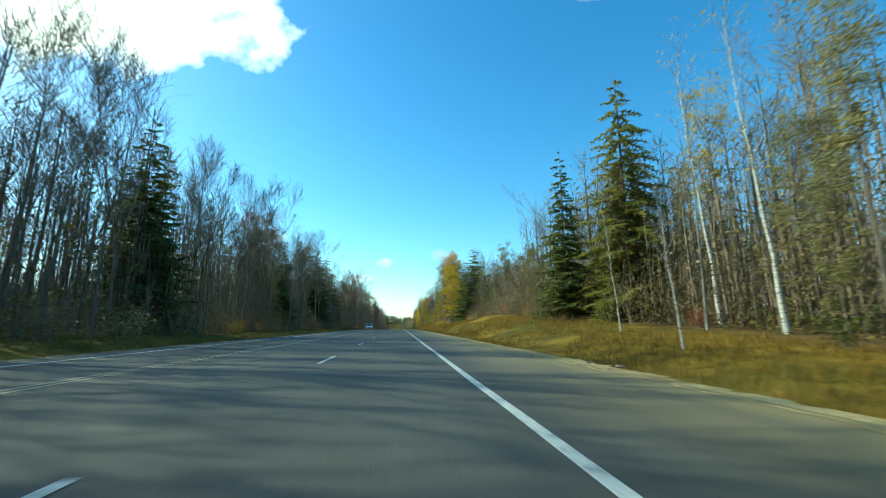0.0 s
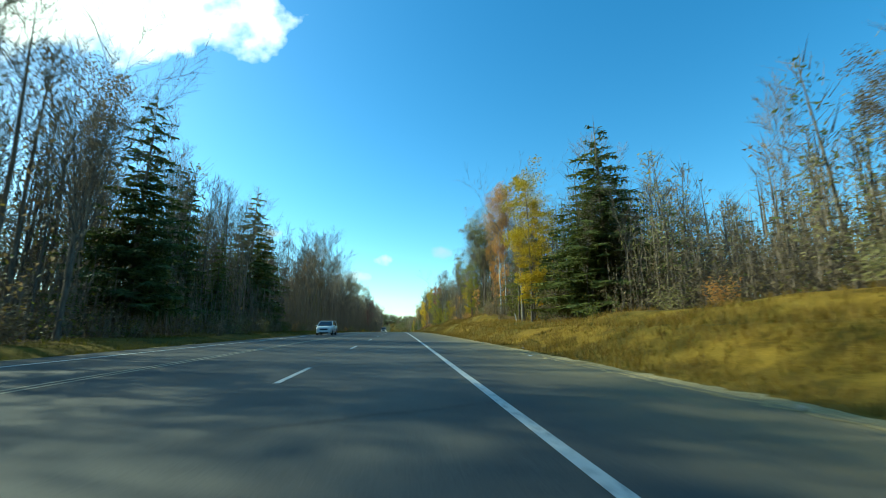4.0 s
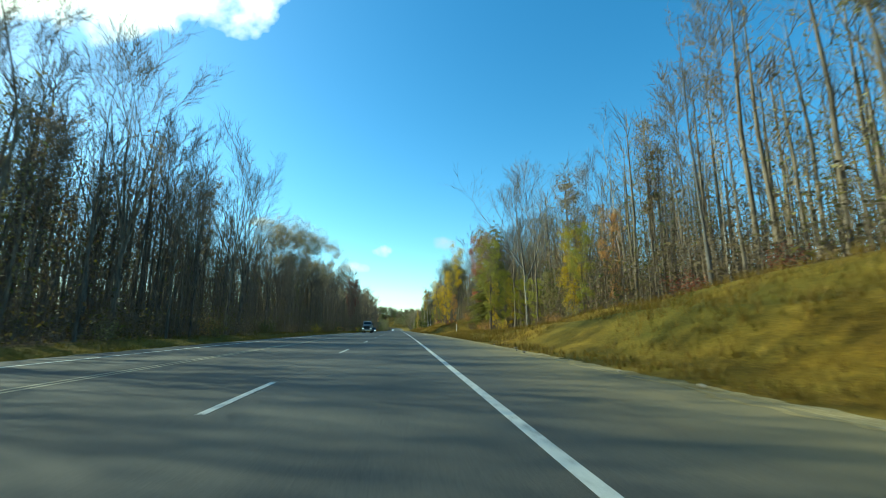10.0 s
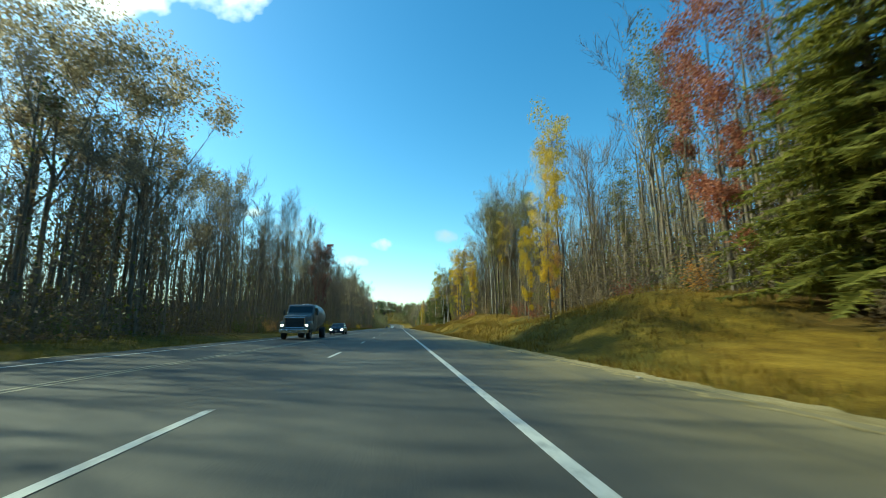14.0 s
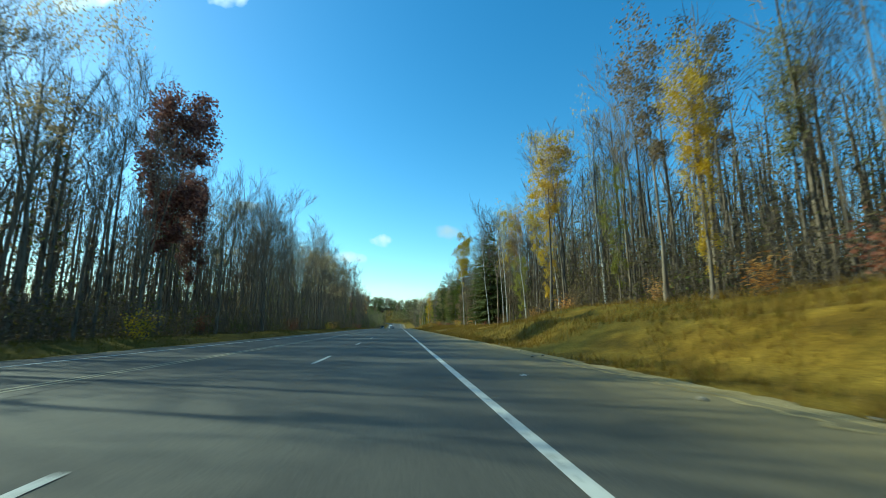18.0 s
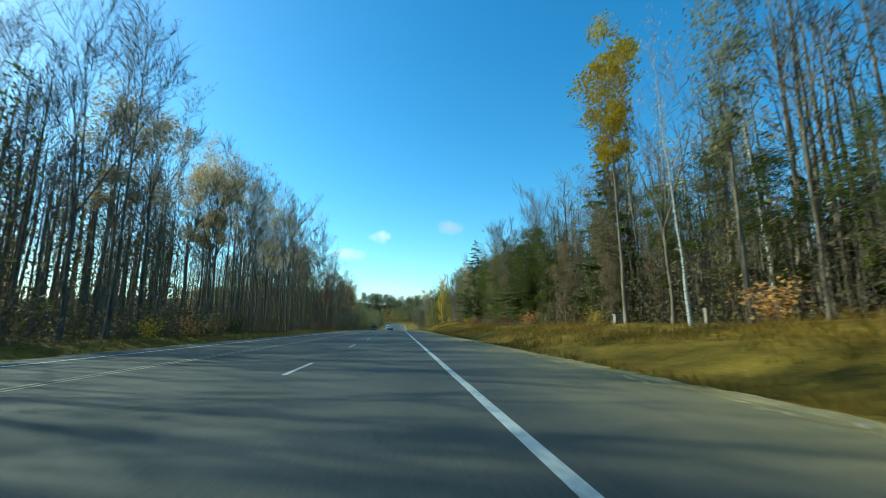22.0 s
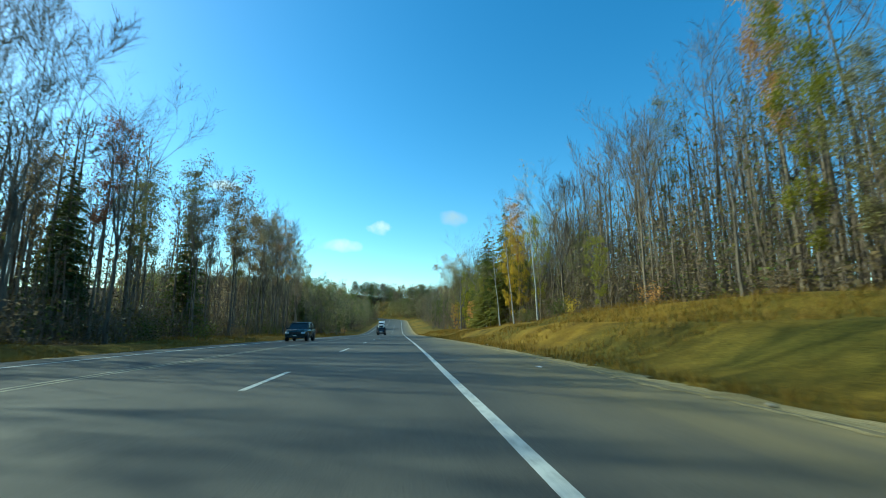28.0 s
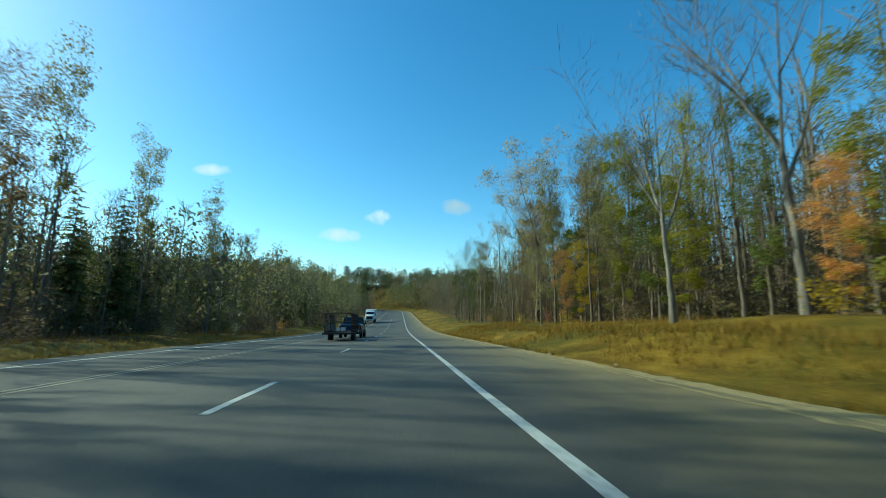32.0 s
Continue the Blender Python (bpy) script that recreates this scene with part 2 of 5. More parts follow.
# ---- ground ----
BANK = ((-80, 0.3), (5, 0.1), (34, 1.2), (53, 2.1), (72, 2.8), (84, 2.3), (119, 1.5), (130, 1.8), (157, 3.2), (176, 2.8), (204, 3.3), (216, 2.4),
        (234, 1.0), (258, 0.6), (278, 0.5), (284, 2.6), (290, 3.2), (297, 2.6), (308, 1.8), (327, 2.4), (346, 3.2), (357, 2.3), (375, 2.6), (396, 1.2), (470, 1.0), (500, 1.2))
BANK_END = ((500, 1.2), (535, 2.2), (553, 2.4), (580, 2.0), (602, 1.3), (640, 1.3), (760, 0.6))


def bank(y):
    return bend(y, BANK) if y < 500 else bend(y, BANK_END)


RIDGE = ((-1, 0.0), (700, 0.0), (850, 9.0), (930, 19.0), (1150, 25.0), (1700, 4.0), (2600, 0.0))


def ground_z(x, y):
    """The height of the bare ground."""
    z = road_z(y)
    u = x - road_x(y)
    if u > 7.4:
        top = bank(y)
        rise = bend(u, ((7.4, -0.06), (9.4, -0.32 + 0.1 * top), (13.0, 0.55 * top), (17.5, top), (30, top + 0.5), (80, top + 2.0), (400, top + 2.0), (900, 0)))
    elif u < -9.4:
        rise = bend(-u, ((9.4, -0.06), (12.0, -0.4), (15.5, 0.15), (25, 0.35), (60, -0.6), (400, -3), (900, 0)))
    else:
        rise = -0.07
    rough = 0.0
    if u > 9 or u < -11:
        far = min(1.0, (abs(u) - 9) / 8)
        rough = far * (0.35 * noise.noise((x * 0.13, y * 0.13, 3.1)) + 0.12 * noise.noise((x * 0.5, y * 0.5, 7.7)))
    hill = bend(y, RIDGE) * bend(x, ((-900, 0.5), (-300, 1.5), (-70, 1.2), (20, 0.7), (400, 0.5))) * bend(abs(u), ((0, 0.0), (11, 0.0), (48, 1.0)) if y < 985 else ((0, 0.9), (45, 1.0)))
    return z + rise + rough + hill


def stations(spec):
    out = []
    for a, b, step in spec:
        k = a
        while k < b - 1e-6:
            out.append(k)
            k += step
    return out


def build_ground():
    xs = stations(((-2600, -600, 400), (-600, -120, 80), (-120, -40, 10), (-40, -18, 2.75), (-18, -9.4, 1.075), (-9.4, 7.4, 4.2), (7.4, 18.4, 1.0), (18.4, 40.4, 2.75), (40.4, 120, 10), (120, 600, 80), (600, 2601, 400)))
    ys = stations(((-1500, -100, 200), (-100, 700, 4), (700, 1000, 12), (1000, 2000, 100), (2000, 4501, 500)))
    sh = Shape()
    for y in ys:
        for x in xs:
            sh.v.append((x + road_x(y) if abs(y) < 1000 else x, y, ground_z(x + road_x(y) if abs(y) < 1000 else x, y)))
    w = len(xs)
    for j in range(len(ys) - 1):
        for i in range(w - 1):
            sh.face((j * w + i, j * w + i + 1, (j + 1) * w + i + 1, (j + 1) * w + i))
    ob = part("ground", sh, GROUND)
    tagged(ob, "grassy verge, bank and leaf-strewn forest floor", "ground", kind="structure")


def ribbon(name, x0, x1, y0, y1, lift, mat, step=4.0, ragged=0.0, parent=None, seed=0, thick=0.0):
    """A strip that follows the road."""
    sh = Shape()
    count = max(1, int((y1 - y0) / step + 0.5))
    cross = (x0, x1) if x1 - x0 < 3 else [x0 + (x1 - x0) * k / 6 for k in range(7)]
    w = len(cross)
    for j in range(count + 1):
        y = y0 + (y1 - y0) * j / count
        for i, x in enumerate(cross):
            off = 0.0
            if ragged and i in (0, w - 1):
                off = ragged * (0.5 * noise.noise((x * 3.0, y * 0.5, seed)) + 0.7 * noise.noise((x, y * 2.3, seed + 5)) + 0.5 * noise.noise((x, y * 6.1, seed + 8)))
            sh.v.append((x + off + road_x(y), y, road_z(y) + lift + crown(x)))
    for j in range(count):
        for i in range(w - 1):
            sh.face((j * w + i, j * w + i + 1, (j + 1) * w + i + 1, (j + 1) * w + i))
    if thick:
        n = len(sh.v)
        sh.v += [(x, y, z - thick) for x, y, z in sh.v]
        for j in range(count):
            for a, b in ((j * w, (j + 1) * w), ((j + 1) * w + w - 1, j * w + w - 1)):
                sh.face((a, b, b + n, a + n))
    return part(name, sh, mat, parent, smooth=not thick)


def crown(x):
    """The camber of the asphalt."""
    return 0.0 if -9.4 <= x <= 7.4 else -0.03


build_ground()
road = ribbon("road", -9.4, 7.4, -120, 960, 0.0, ASPHALT, 2.0, 0.05, thick=0.25)
tagged(road, "worn grey asphalt highway with three lanes and paved shoulders", "road", kind="structure")
tagged(ribbon("edge_line", 3.585, 3.735, -100, 940, 0.006, WHITE_PAINT, 3.0, 0.012, road), "solid white edge line on the asphalt")
tagged(ribbon("edge_line", -7.82, -7.62, -100, 940, 0.006, WHITE_PAINT, 3.0, 0.02, road), "solid white edge line on the asphalt")
tagged(ribbon("centre_line", -4.18, -4.07, -100, 940, 0.006, YELLOW_PAINT, 3.0, 0.015, road), "worn yellow centre line")
tagged(ribbon("centre_line", -3.93, -3.82, -100, 940, 0.006, YELLOW_PAINT, 3.0, 0.015, road), "worn yellow centre line")
DASH = 12.2
for k in range(-2, 62):
    far_end = 14.9 + DASH * k
    tagged(ribbon("lane_dash", -0.06, 0.06, far_end - 3.05, far_end, 0.006, WHITE_PAINT, 1.0, 0.008, road), "white dash of the lane line")
gravel = ribbon("gravel_shoulder", 7.1, 7.95, -100, 940, 0.005, GRAVEL, 0.22, 0.38, seed=4)
tagged(gravel, "pale ragged strip of gravel beside the asphalt", "gravel", kind="structure")
gravel = ribbon("gravel_shoulder", -9.75, -9.35, -100, 940, 0.012, GRAVEL, 0.8, 0.3, seed=9)
tagged(gravel, "pale ragged strip of gravel beside the asphalt", "gravel", kind="structure")


# ---- trees: built once each at about 20 m, then copied ----
def rv(rng, s=1.0):
    return Vector((rng.uniform(-s, s), rng.uniform(-s, s), rng.uniform(-s, s)))


def limb_path(rng, start, way, length, count, curl, wander):
    pts = [start.copy()]
    w = way.normalized()
    for k in range(count):
        w = (w + Vector((0, 0, curl)) + rv(rng, wander)).normalized()
        pts.append(pts[-1] + w * (length / count))
    return pts


def fork_way(rng, way, angle, turn, up):
    """A direction that parts from way by an angle, turned about it, and bent upwards."""
    u = way.orthogonal().normalized()
    w = way.cross(u)
    out = (u * math.cos(turn) + w * math.sin(turn)) * math.sin(angle) + way * math.cos(angle)
    return (out + Vector((0, 0, up))).normalized()


def on_path(path, g):
    k = min(max(g, 0.0), 0.999) * (len(path) - 1)
    i = int(k)
    return path[i].lerp(path[i + 1], k - i), (path[i + 1] - path[i]).normalized()


def skeleton_tree(seed, h=20.0, bole=0.4, limbs=16, reach=0.30, rise=0.9, girth=0.0085, lean=0.0, twigs=True, subs=7, twig_count=6, crook=0.03, leaders=1, open_angle=0.3):
    """Trunk with limbs, finer crown, and the tips of the limbs. leaders: how many stems the trunk parts into above its clear bole."""
    rng = random.Random(seed)
    trunk, crown_sh, tips = Shape(), Shape(), []
    r0 = h * girth
    stems = []
    n = 9
    top = h * 0.97 if leaders == 1 else h * bole
    pts = [Vector((0, 0, -0.4))]
    side = Vector((0, 0, 0))
    for k in range(1, n + 1):
        side += Vector((rng.uniform(-1, 1), rng.uniform(-1, 1), 0)) * crook * h / n
        pts.append(Vector((lean * top * k / n, 0, top * k / n)) + side)
    thin = 0.93 if leaders == 1 else 0.38
    radii = [r0 * 1.4, r0 * 1.05] + [max(0.02, r0 * (1 - thin * (k / n) ** 0.9)) for k in range(2, n + 1)]
    trunk.tube(pts, radii, 8)
    if leaders == 1:
        stems.append((pts, radii, bole, limbs))
    else:
        spin = rng.uniform(0, 6.283)
        for i in range(leaders):
            a = spin + 6.283 * i / leaders + rng.uniform(-0.4, 0.4)
            tilt = open_angle * rng.uniform(0.35, 1.25)
            start = pts[-1 - (i % 3)]
            way = Vector((math.cos(a) * math.sin(tilt) + lean, math.sin(a) * math.sin(tilt), math.cos(tilt)))
            path = limb_path(rng, start, way, (h - start.z) * rng.uniform(0.8, 1.0), 6, 0.05, 0.07)
            lr = r0 * rng.uniform(0.42, 0.58)
            stem_r = [lr * (1 - 0.92 * (k / 6) ** 0.9) for k in range(7)]
            trunk.tube(path, stem_r, 6)
            stems.append((path, stem_r, 0.12, max(4, limbs // leaders)))

    def along(f):
        k = f * n
        i = min(int(k), n - 1)
        return pts[i].lerp(pts[i + 1], k - i), radii[i] + (radii[i + 1] - radii[i]) * (k - i)
    for path0, rad0, first, count in stems:
        for i in range(count):
            f = first + (0.985 - first) * ((i + rng.random() * 0.8) / count)
            p, tangent = on_path(path0, f)
            k = min(int(f * (len(path0) - 1)), len(rad0) - 1)
            r = rad0[k]
            a = i * 2.4 + rng.uniform(-0.5, 0.5)
            grow = (1 - f) / (1 - first)
            size = h * reach * (0.35 + 0.65 * math.sin(math.pi * min(1, 0.25 + 0.75 * grow)) ** 0.8) * rng.uniform(0.65, 1.15) * (1.0 if leaders == 1 else 0.95)
            w = fork_way(rng, tangent, rng.uniform(0.45, 0.85) / (0.55 + 0.5 * rise), a, 0.16)
            path = limb_path(rng, p, w, size, 4, 0.07, 0.09)
            lr = min(r * 0.62, size * 0.018 + 0.014)
            trunk.tube(path, [lr, lr * 0.78, lr * 0.55, lr * 0.34, 0.004], 4)
            tips.append((path[-1], size))
            for j in range(subs):
                g = 0.22 + 0.78 * (j + rng.random()) / subs
                q, tan2 = on_path(path, g)
                length = size * rng.uniform(0.36, 0.62) * (1.2 - 0.45 * g)
                sub = limb_path(rng, q, fork_way(rng, tan2, rng.uniform(0.3, 0.7), j * 2.6 + rng.uniform(-0.6, 0.6), 0.12), length, 3, 0.08, 0.12)
                sr = max(0.013, lr * 0.34)
                crown_sh.tube([sub[0], sub[1], sub[3]], [sr, sr * 0.75, 0], 3)
                tips.append((sub[-1], length))
                if twigs:
                    for k in range(twig_count):
                        e = 0.15 + 0.85 * (k + rng.random()) / twig_count
                        s0, tan3 = on_path(sub, e)
                        tw = fork_way(rng, tan3, rng.uniform(0.25, 0.65), k * 2.4 + rng.uniform(-0.7, 0.7), 0.1)
                        tl = length * rng.uniform(0.45, 0.75)
                        s1 = s0 + tw * tl
                        g3 = tw.orthogonal().normalized() * 0.021
                        crown_sh.tri(s0 - g3, s0 + g3, s1)
                        for m in range(2):
                            b0 = s0.lerp(s1, rng.uniform(0.2, 0.7))
                            b1 = b0 + fork_way(rng, tw, rng.uniform(0.4, 0.8), rng.uniform(0, 6.283), 0.12) * tl * rng.uniform(0.4, 0.7)
                            g4 = rv(rng).normalized() * 0.014
                            crown_sh.tri(b0 - g4, b0 + g4, b1)
    return trunk, crown_sh, tips, along


def leaf(sh, rng, p, size, slot=0):
    u = rv(rng).normalized()
    w = u.orthogonal().normalized()
    k = rng.uniform(0.6, 1.2) * size
    sh.tri(p - u * k + w * k * 0.6, p - u * k * 0.8 - w * k * 0.6, p + u * k, slot)


def make_tree(name, label, category, trunk, crown_sh, bark, crown_mats, crown_name="crown"):
    ob = new(name)
    ob.empty_display_size = 0.5
    tagged(ob, label, category)
    part("trunk", trunk, bark, ob)
    part(crown_name, crown_sh, crown_mats, ob, "", True)
    return ob


def bare_tree(seed, bark=None, **kw):
    trunk, crown_sh, tips, along = skeleton_tree(seed, **kw)
    return make_tree("slender_bare_tree" if seed in (12, 14, 16) else "bare_tree", "tall leafless deciduous tree with fine grey-brown twigs in the woods", "tree", trunk, crown_sh, bark or BARK, TWIG)


def leafy_tree(seed, colour, label, count=2600, size=0.17, puff=0.85, bark=None, keep=1.0, **kw):
    """A tree in autumn leaf: clumps of leaves round the tips of its limbs, with gaps between them."""
    rng = random.Random(seed + 500)
    trunk, crown_sh, tips, along = skeleton_tree(seed, twigs=False, **kw)
    chosen = [(p, length, rng.uniform(0.55, 1.35)) for p, length in tips if rng.random() < keep]
    for k in range(count):
        p, length, room = chosen[rng.randrange(len(chosen))]
        d = Vector((rng.gauss(0, 1), rng.gauss(0, 1), rng.gauss(0, 0.7)))
        d *= min(1.0, 1.7 / d.length)
        leaf(crown_sh, rng, p + d * puff * room * (0.4 + 0.28 * min(length, 3.0)), size * rng.uniform(0.6, 1.15), 1)
    return make_tree("leafy_tree", label, "tree", trunk, crown_sh, bark or BARK, [TWIG, LEAVES[colour]])


def spruce(seed, h=20.0, width=0.19, needles=None, tiers=34, ragged=0.25, bare=0.06, droop=0.35, fine=1.0, name="spruce", label="tall dark green spruce with drooping boughs"):
    rng = random.Random(seed)
    trunk, boughs = Shape(), Shape()
    pts = [Vector((rng.uniform(-0.05, 0.05), rng.uniform(-0.05, 0.05), z)) for z in (-0.4, h * 0.25, h * 0.5, h * 0.75, h)]
    trunk.tube(pts, [h * 0.012, h * 0.009, h * 0.006, h * 0.003, 0], 7)
    down = Vector((0, 0, -1))
    total = tiers * 7
    for b in range(total):
        f = bare + (1 - bare) * (1 - math.sqrt(1 - (b + rng.random()) / total * 0.995))
        z = h * f
        reach = h * width * (1 - f) ** 0.85 + 0.22
        a = b * 2.39996 + rng.uniform(-0.5, 0.5)
        size = reach * rng.uniform(1 - ragged * 1.5, 1 + ragged * 0.7)
        out = Vector((math.cos(a), math.sin(a), 0))
        tang = Vector((-out.y, out.x, 0))
        lift = (0.55 if f > 0.88 else 0.2) + rng.uniform(-0.12, 0.12)
        sag_end = droop * rng.uniform(0.7, 1.35)
        p0 = Vector((0, 0, z + rng.uniform(-0.6, 0.6) * h / tiers))
        mid = p0 + out * size * 0.55 + Vector((0, 0, size * (lift * 0.5 - sag_end * 0.45)))
        end = p0 + out * size + Vector((0, 0, size * (lift - sag_end)))
        trunk.tube([p0, mid, end], [0.03, 0.016, 0], 3)
        steps = int((5 + size * 3.6) * fine)
        for k in range(steps):
            g = 0.1 + 0.9 * (k + rng.random() * 0.9) / steps
            q = p0.lerp(mid, g * 2) if g < 0.5 else mid.lerp(end, g * 2 - 1)
            wide = (0.22 + 0.30 * size * (1.08 - g)) * rng.uniform(0.5, 1.25) / fine ** 0.4
            for s in (-1, 1):
                tip = q + tang * s * wide * rng.uniform(0.5, 1.0) + out * wide * rng.uniform(0.3, 1.0) + down * wide * rng.uniform(-0.15, 0.6)
                w = (out * 0.10 + down * rng.uniform(0.04, 0.15)) * (0.7 + 0.5 * wide) / fine ** 0.7
                boughs.tri(q - w * 0.5, q + w, tip)
                sag = q.lerp(tip, rng.uniform(0.2, 0.8))
                boughs.tri(sag - w * 0.55, sag + w * 0.6, sag + down * wide * rng.uniform(0.3, 0.85) + out * rng.uniform(-0.15, 0.3) + tang * rng.uniform(-0.15, 0.15))
    return make_tree(name, label, "tree", trunk, boughs, BARK, needles or NEEDLES, "crown")


def shrub(seed, colour, label, h=3.0, count=420, spread=0.45):
    rng = random.Random(seed)
    stems, leaves = Shape(), Shape()
    for k in range(9):
        a = rng.uniform(0, 6.283)
        path = limb_path(rng, Vector((math.cos(a) * 0.15, math.sin(a) * 0.15, -0.15)), Vector((math.cos(a) * spread, math.sin(a) * spread, 1)), h * rng.uniform(0.6, 1.0), 4, 0.04, 0.18)
        stems.tube(path, [0.03, 0.025, 0.018, 0.012, 0], 3)
        for j in range(count // 9):
            g = rng.uniform(0.25, 1.0) * 4
            p = path[min(int(g), 3)].lerp(path[min(int(g) + 1, 4)], g % 1)
            leaf(leaves, rng, p + Vector((rng.gauss(0, 1), rng.gauss(0, 1), rng.gauss(0, 0.8))) * h * 0.12, 0.11)
    ob = new("shrub")
    tagged(ob, label, "shrub")
    part("stem", stems, TWIG, ob)
    part("foliage", leaves, LEAVES[colour], ob)
    return ob


PROTO = {}
for n in range(6):
    PROTO["bare%d" % n] = bare_tree(11 + n, bole=(0.42, 0.5, 0.40, 0.55, 0.46, 0.4)[n], limbs=(16, 13, 18, 14, 16, 14)[n], reach=(0.26, 0.20, 0.30, 0.16, 0.26, 0.2)[n], rise=(0.9, 1.3, 0.9, 1.5, 1.1, 1.4)[n],
                                    girth=(0.0068, 0.006, 0.0085, 0.0052, 0.007, 0.0056)[n], leaders=(3, 2, 4, 1, 3, 3)[n], open_angle=(0.36, 0.26, 0.44, 0.3, 0.34, 0.24)[n])
PROTO["broad"] = bare_tree(31, bole=0.36, limbs=24, reach=0.32, rise=0.8, girth=0.012, crook=0.04, leaders=5, open_angle=0.52)
PROTO["snag"] = bare_tree(33, bark=PALE_BARK, bole=0.40, limbs=24, reach=0.30, rise=0.8, girth=0.0115, subs=5, twig_count=3, crook=0.03, lean=-0.05, leaders=4, open_angle=0.5)
PROTO["pole"] = bare_tree(35, bark=PALE_BARK, bole=0.6, limbs=9, reach=0.12, rise=1.3, girth=0.006, subs=3, twig_count=3, crook=0.04)
for colour, words in (("yellow", "bright yellow"), ("lime", "yellow-green"), ("orange", "orange"), ("red", "red"), ("plum", "dark red"), ("brown", "dry brown"), ("olive", "faded olive"), ("green", "dull green")):
    PROTO["leaf_" + colour] = leafy_tree(51, colour, "deciduous tree full of %s autumn leaves" % words, count=11500, size=0.14, puff=0.6, bole=0.1, limbs=22, reach=0.27, rise=0.7, subs=4)
    PROTO["tall_" + colour] = leafy_tree(57, colour, "tall deciduous tree with thinning %s leaves in its top" % words, count=4200, size=0.13, puff=0.55, bole=0.5, limbs=15, reach=0.2, rise=1.2, keep=0.8)
PROTO["oak"] = leafy_tree(59, "tan", "tall oak holding a dense top of dry tan leaves", count=9800, size=0.135, puff=0.62, leaders=4, open_angle=0.42, bole=0.5, limbs=20, reach=0.27, rise=0.75, subs=6, girth=0.010)
PROTO["dark_oak"] = leafy_tree(62, "plum", "tall oak with a dense crown of dark red leaves", count=14000, size=0.17, puff=0.62, bole=0.36, limbs=24, reach=0.22, rise=0.8, subs=5, girth=0.010)
PROTO["sparse_oak"] = leafy_tree(66, "tan", "tall crooked oak with sparse tan leaves in its top", count=3400, size=0.12, puff=0.5, leaders=3, open_angle=0.4, bole=0.45, limbs=18, reach=0.32, rise=0.9, subs=6, girth=0.010, crook=0.05)
PROTO["round_olive"] = leafy_tree(68, "olive", "tall tree with a rounded crown of faded olive leaves", count=11500, size=0.15, puff=0.7, bole=0.5, limbs=20, reach=0.24, rise=0.6, subs=5, girth=0.009)
PROTO["orange_birch"] = leafy_tree(69, "orange", "tall white-barked birch with orange leaves in its top half", count=9500, size=0.13, puff=0.62, bark=BIRCH, bole=0.45, limbs=20, reach=0.2, rise=1.0, girth=0.007, subs=5)
PROTO["round_yellow"] = leafy_tree(70, "yellow", "slim tree with a rounded top of yellow leaves", count=9000, size=0.13, puff=0.6, bole=0.56, limbs=18, reach=0.16, rise=0.8, girth=0.007, subs=5)
# looks sunlit through its brighter needle colour
PROTO["spruce_lit"] = spruce(76, width=0.2, needles=NEEDLES_LIT, ragged=0.4, tiers=40, fine=1.7, droop=0.5, label="tall green spruce with ragged boughs, sunlight put into the needle colour")
PROTO["thin_yellow"] = leafy_tree(61, "yellow", "slender white-barked birch with a few yellow leaves", count=380, size=0.12, puff=0.5, bark=BIRCH, bole=0.42, limbs=13, reach=0.15, rise=1.4, girth=0.0055, crook=0.05, lean=-0.05)
PROTO["thin_orange"] = leafy_tree(63, "orange", "slender white-barked birch with a few orange leaves", count=420, size=0.12, puff=0.5, bark=BIRCH, bole=0.5, limbs=12, reach=0.14, rise=1.4, girth=0.0055, crook=0.05)
PROTO["birch"] = bare_tree(65, bark=BIRCH, bole=0.4, limbs=13, reach=0.16, rise=1.3, girth=0.0055, crook=0.06, lean=-0.10, twig_count=4)
tagged(PROTO["birch"], "slender leaning birch with white bark and bare twigs")
tagged(PROTO["snag"], "pale dead-looking leafless tree with crooked limbs")
tagged(PROTO["pole"], "thin pale leafless trunk with few branches")
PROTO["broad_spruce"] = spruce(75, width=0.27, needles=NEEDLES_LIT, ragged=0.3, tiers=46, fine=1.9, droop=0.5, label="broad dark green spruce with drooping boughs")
PROTO["spruce"] = spruce(71)
PROTO["spruce_b"] = spruce(72, width=0.15, ragged=0.35, tiers=36)
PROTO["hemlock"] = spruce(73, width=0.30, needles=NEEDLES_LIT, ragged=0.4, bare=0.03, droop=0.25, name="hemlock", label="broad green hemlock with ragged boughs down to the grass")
PROTO["dark_hemlock"] = spruce(74, width=0.22, ragged=0.5, bare=0.1, droop=0.2, name="hemlock", label="ragged dark evergreen at the edge of the woods")
for colour, words in (("yellow", "yellow"), ("orange", "rusty orange"), ("brown", "brown"), ("olive", "olive"), ("green", "dull green"), ("red", "reddish")):
    PROTO["shrub_" + colour] = shrub(81, colour, "%s-leaved shrub at the edge of the woods" % words)
SIZE = {k: max(v.co.z for o in ob.children for v in o.data.vertices) for k, ob in PROTO.items()}
used = set()
place_rng = random.Random(5)


def plant(kind, x, y, h, wide=1.0, group=""):
    """A tree of that kind with its foot on the ground at (x, y), h high; wide stretches its crown."""
    k = h / SIZE[kind]
    m = Matrix.LocRotScale((x, y, ground_z(x, y) - 0.05), Euler((0, 0, 0 if kind in ("snag", "birch", "thin_yellow") else place_rng.uniform(0, 6.283))), (k * wide, k * wide, k))
    ob = PROTO[kind]
    if kind not in used:
        used.add(kind)
        ob.matrix_basis = m
    else:
        ob = copy_one(ob, m)
    if group:
        tagged(ob, group=group)
    TAKEN.append((x, y, min(3.0, 0.07 * h)))
    return ob


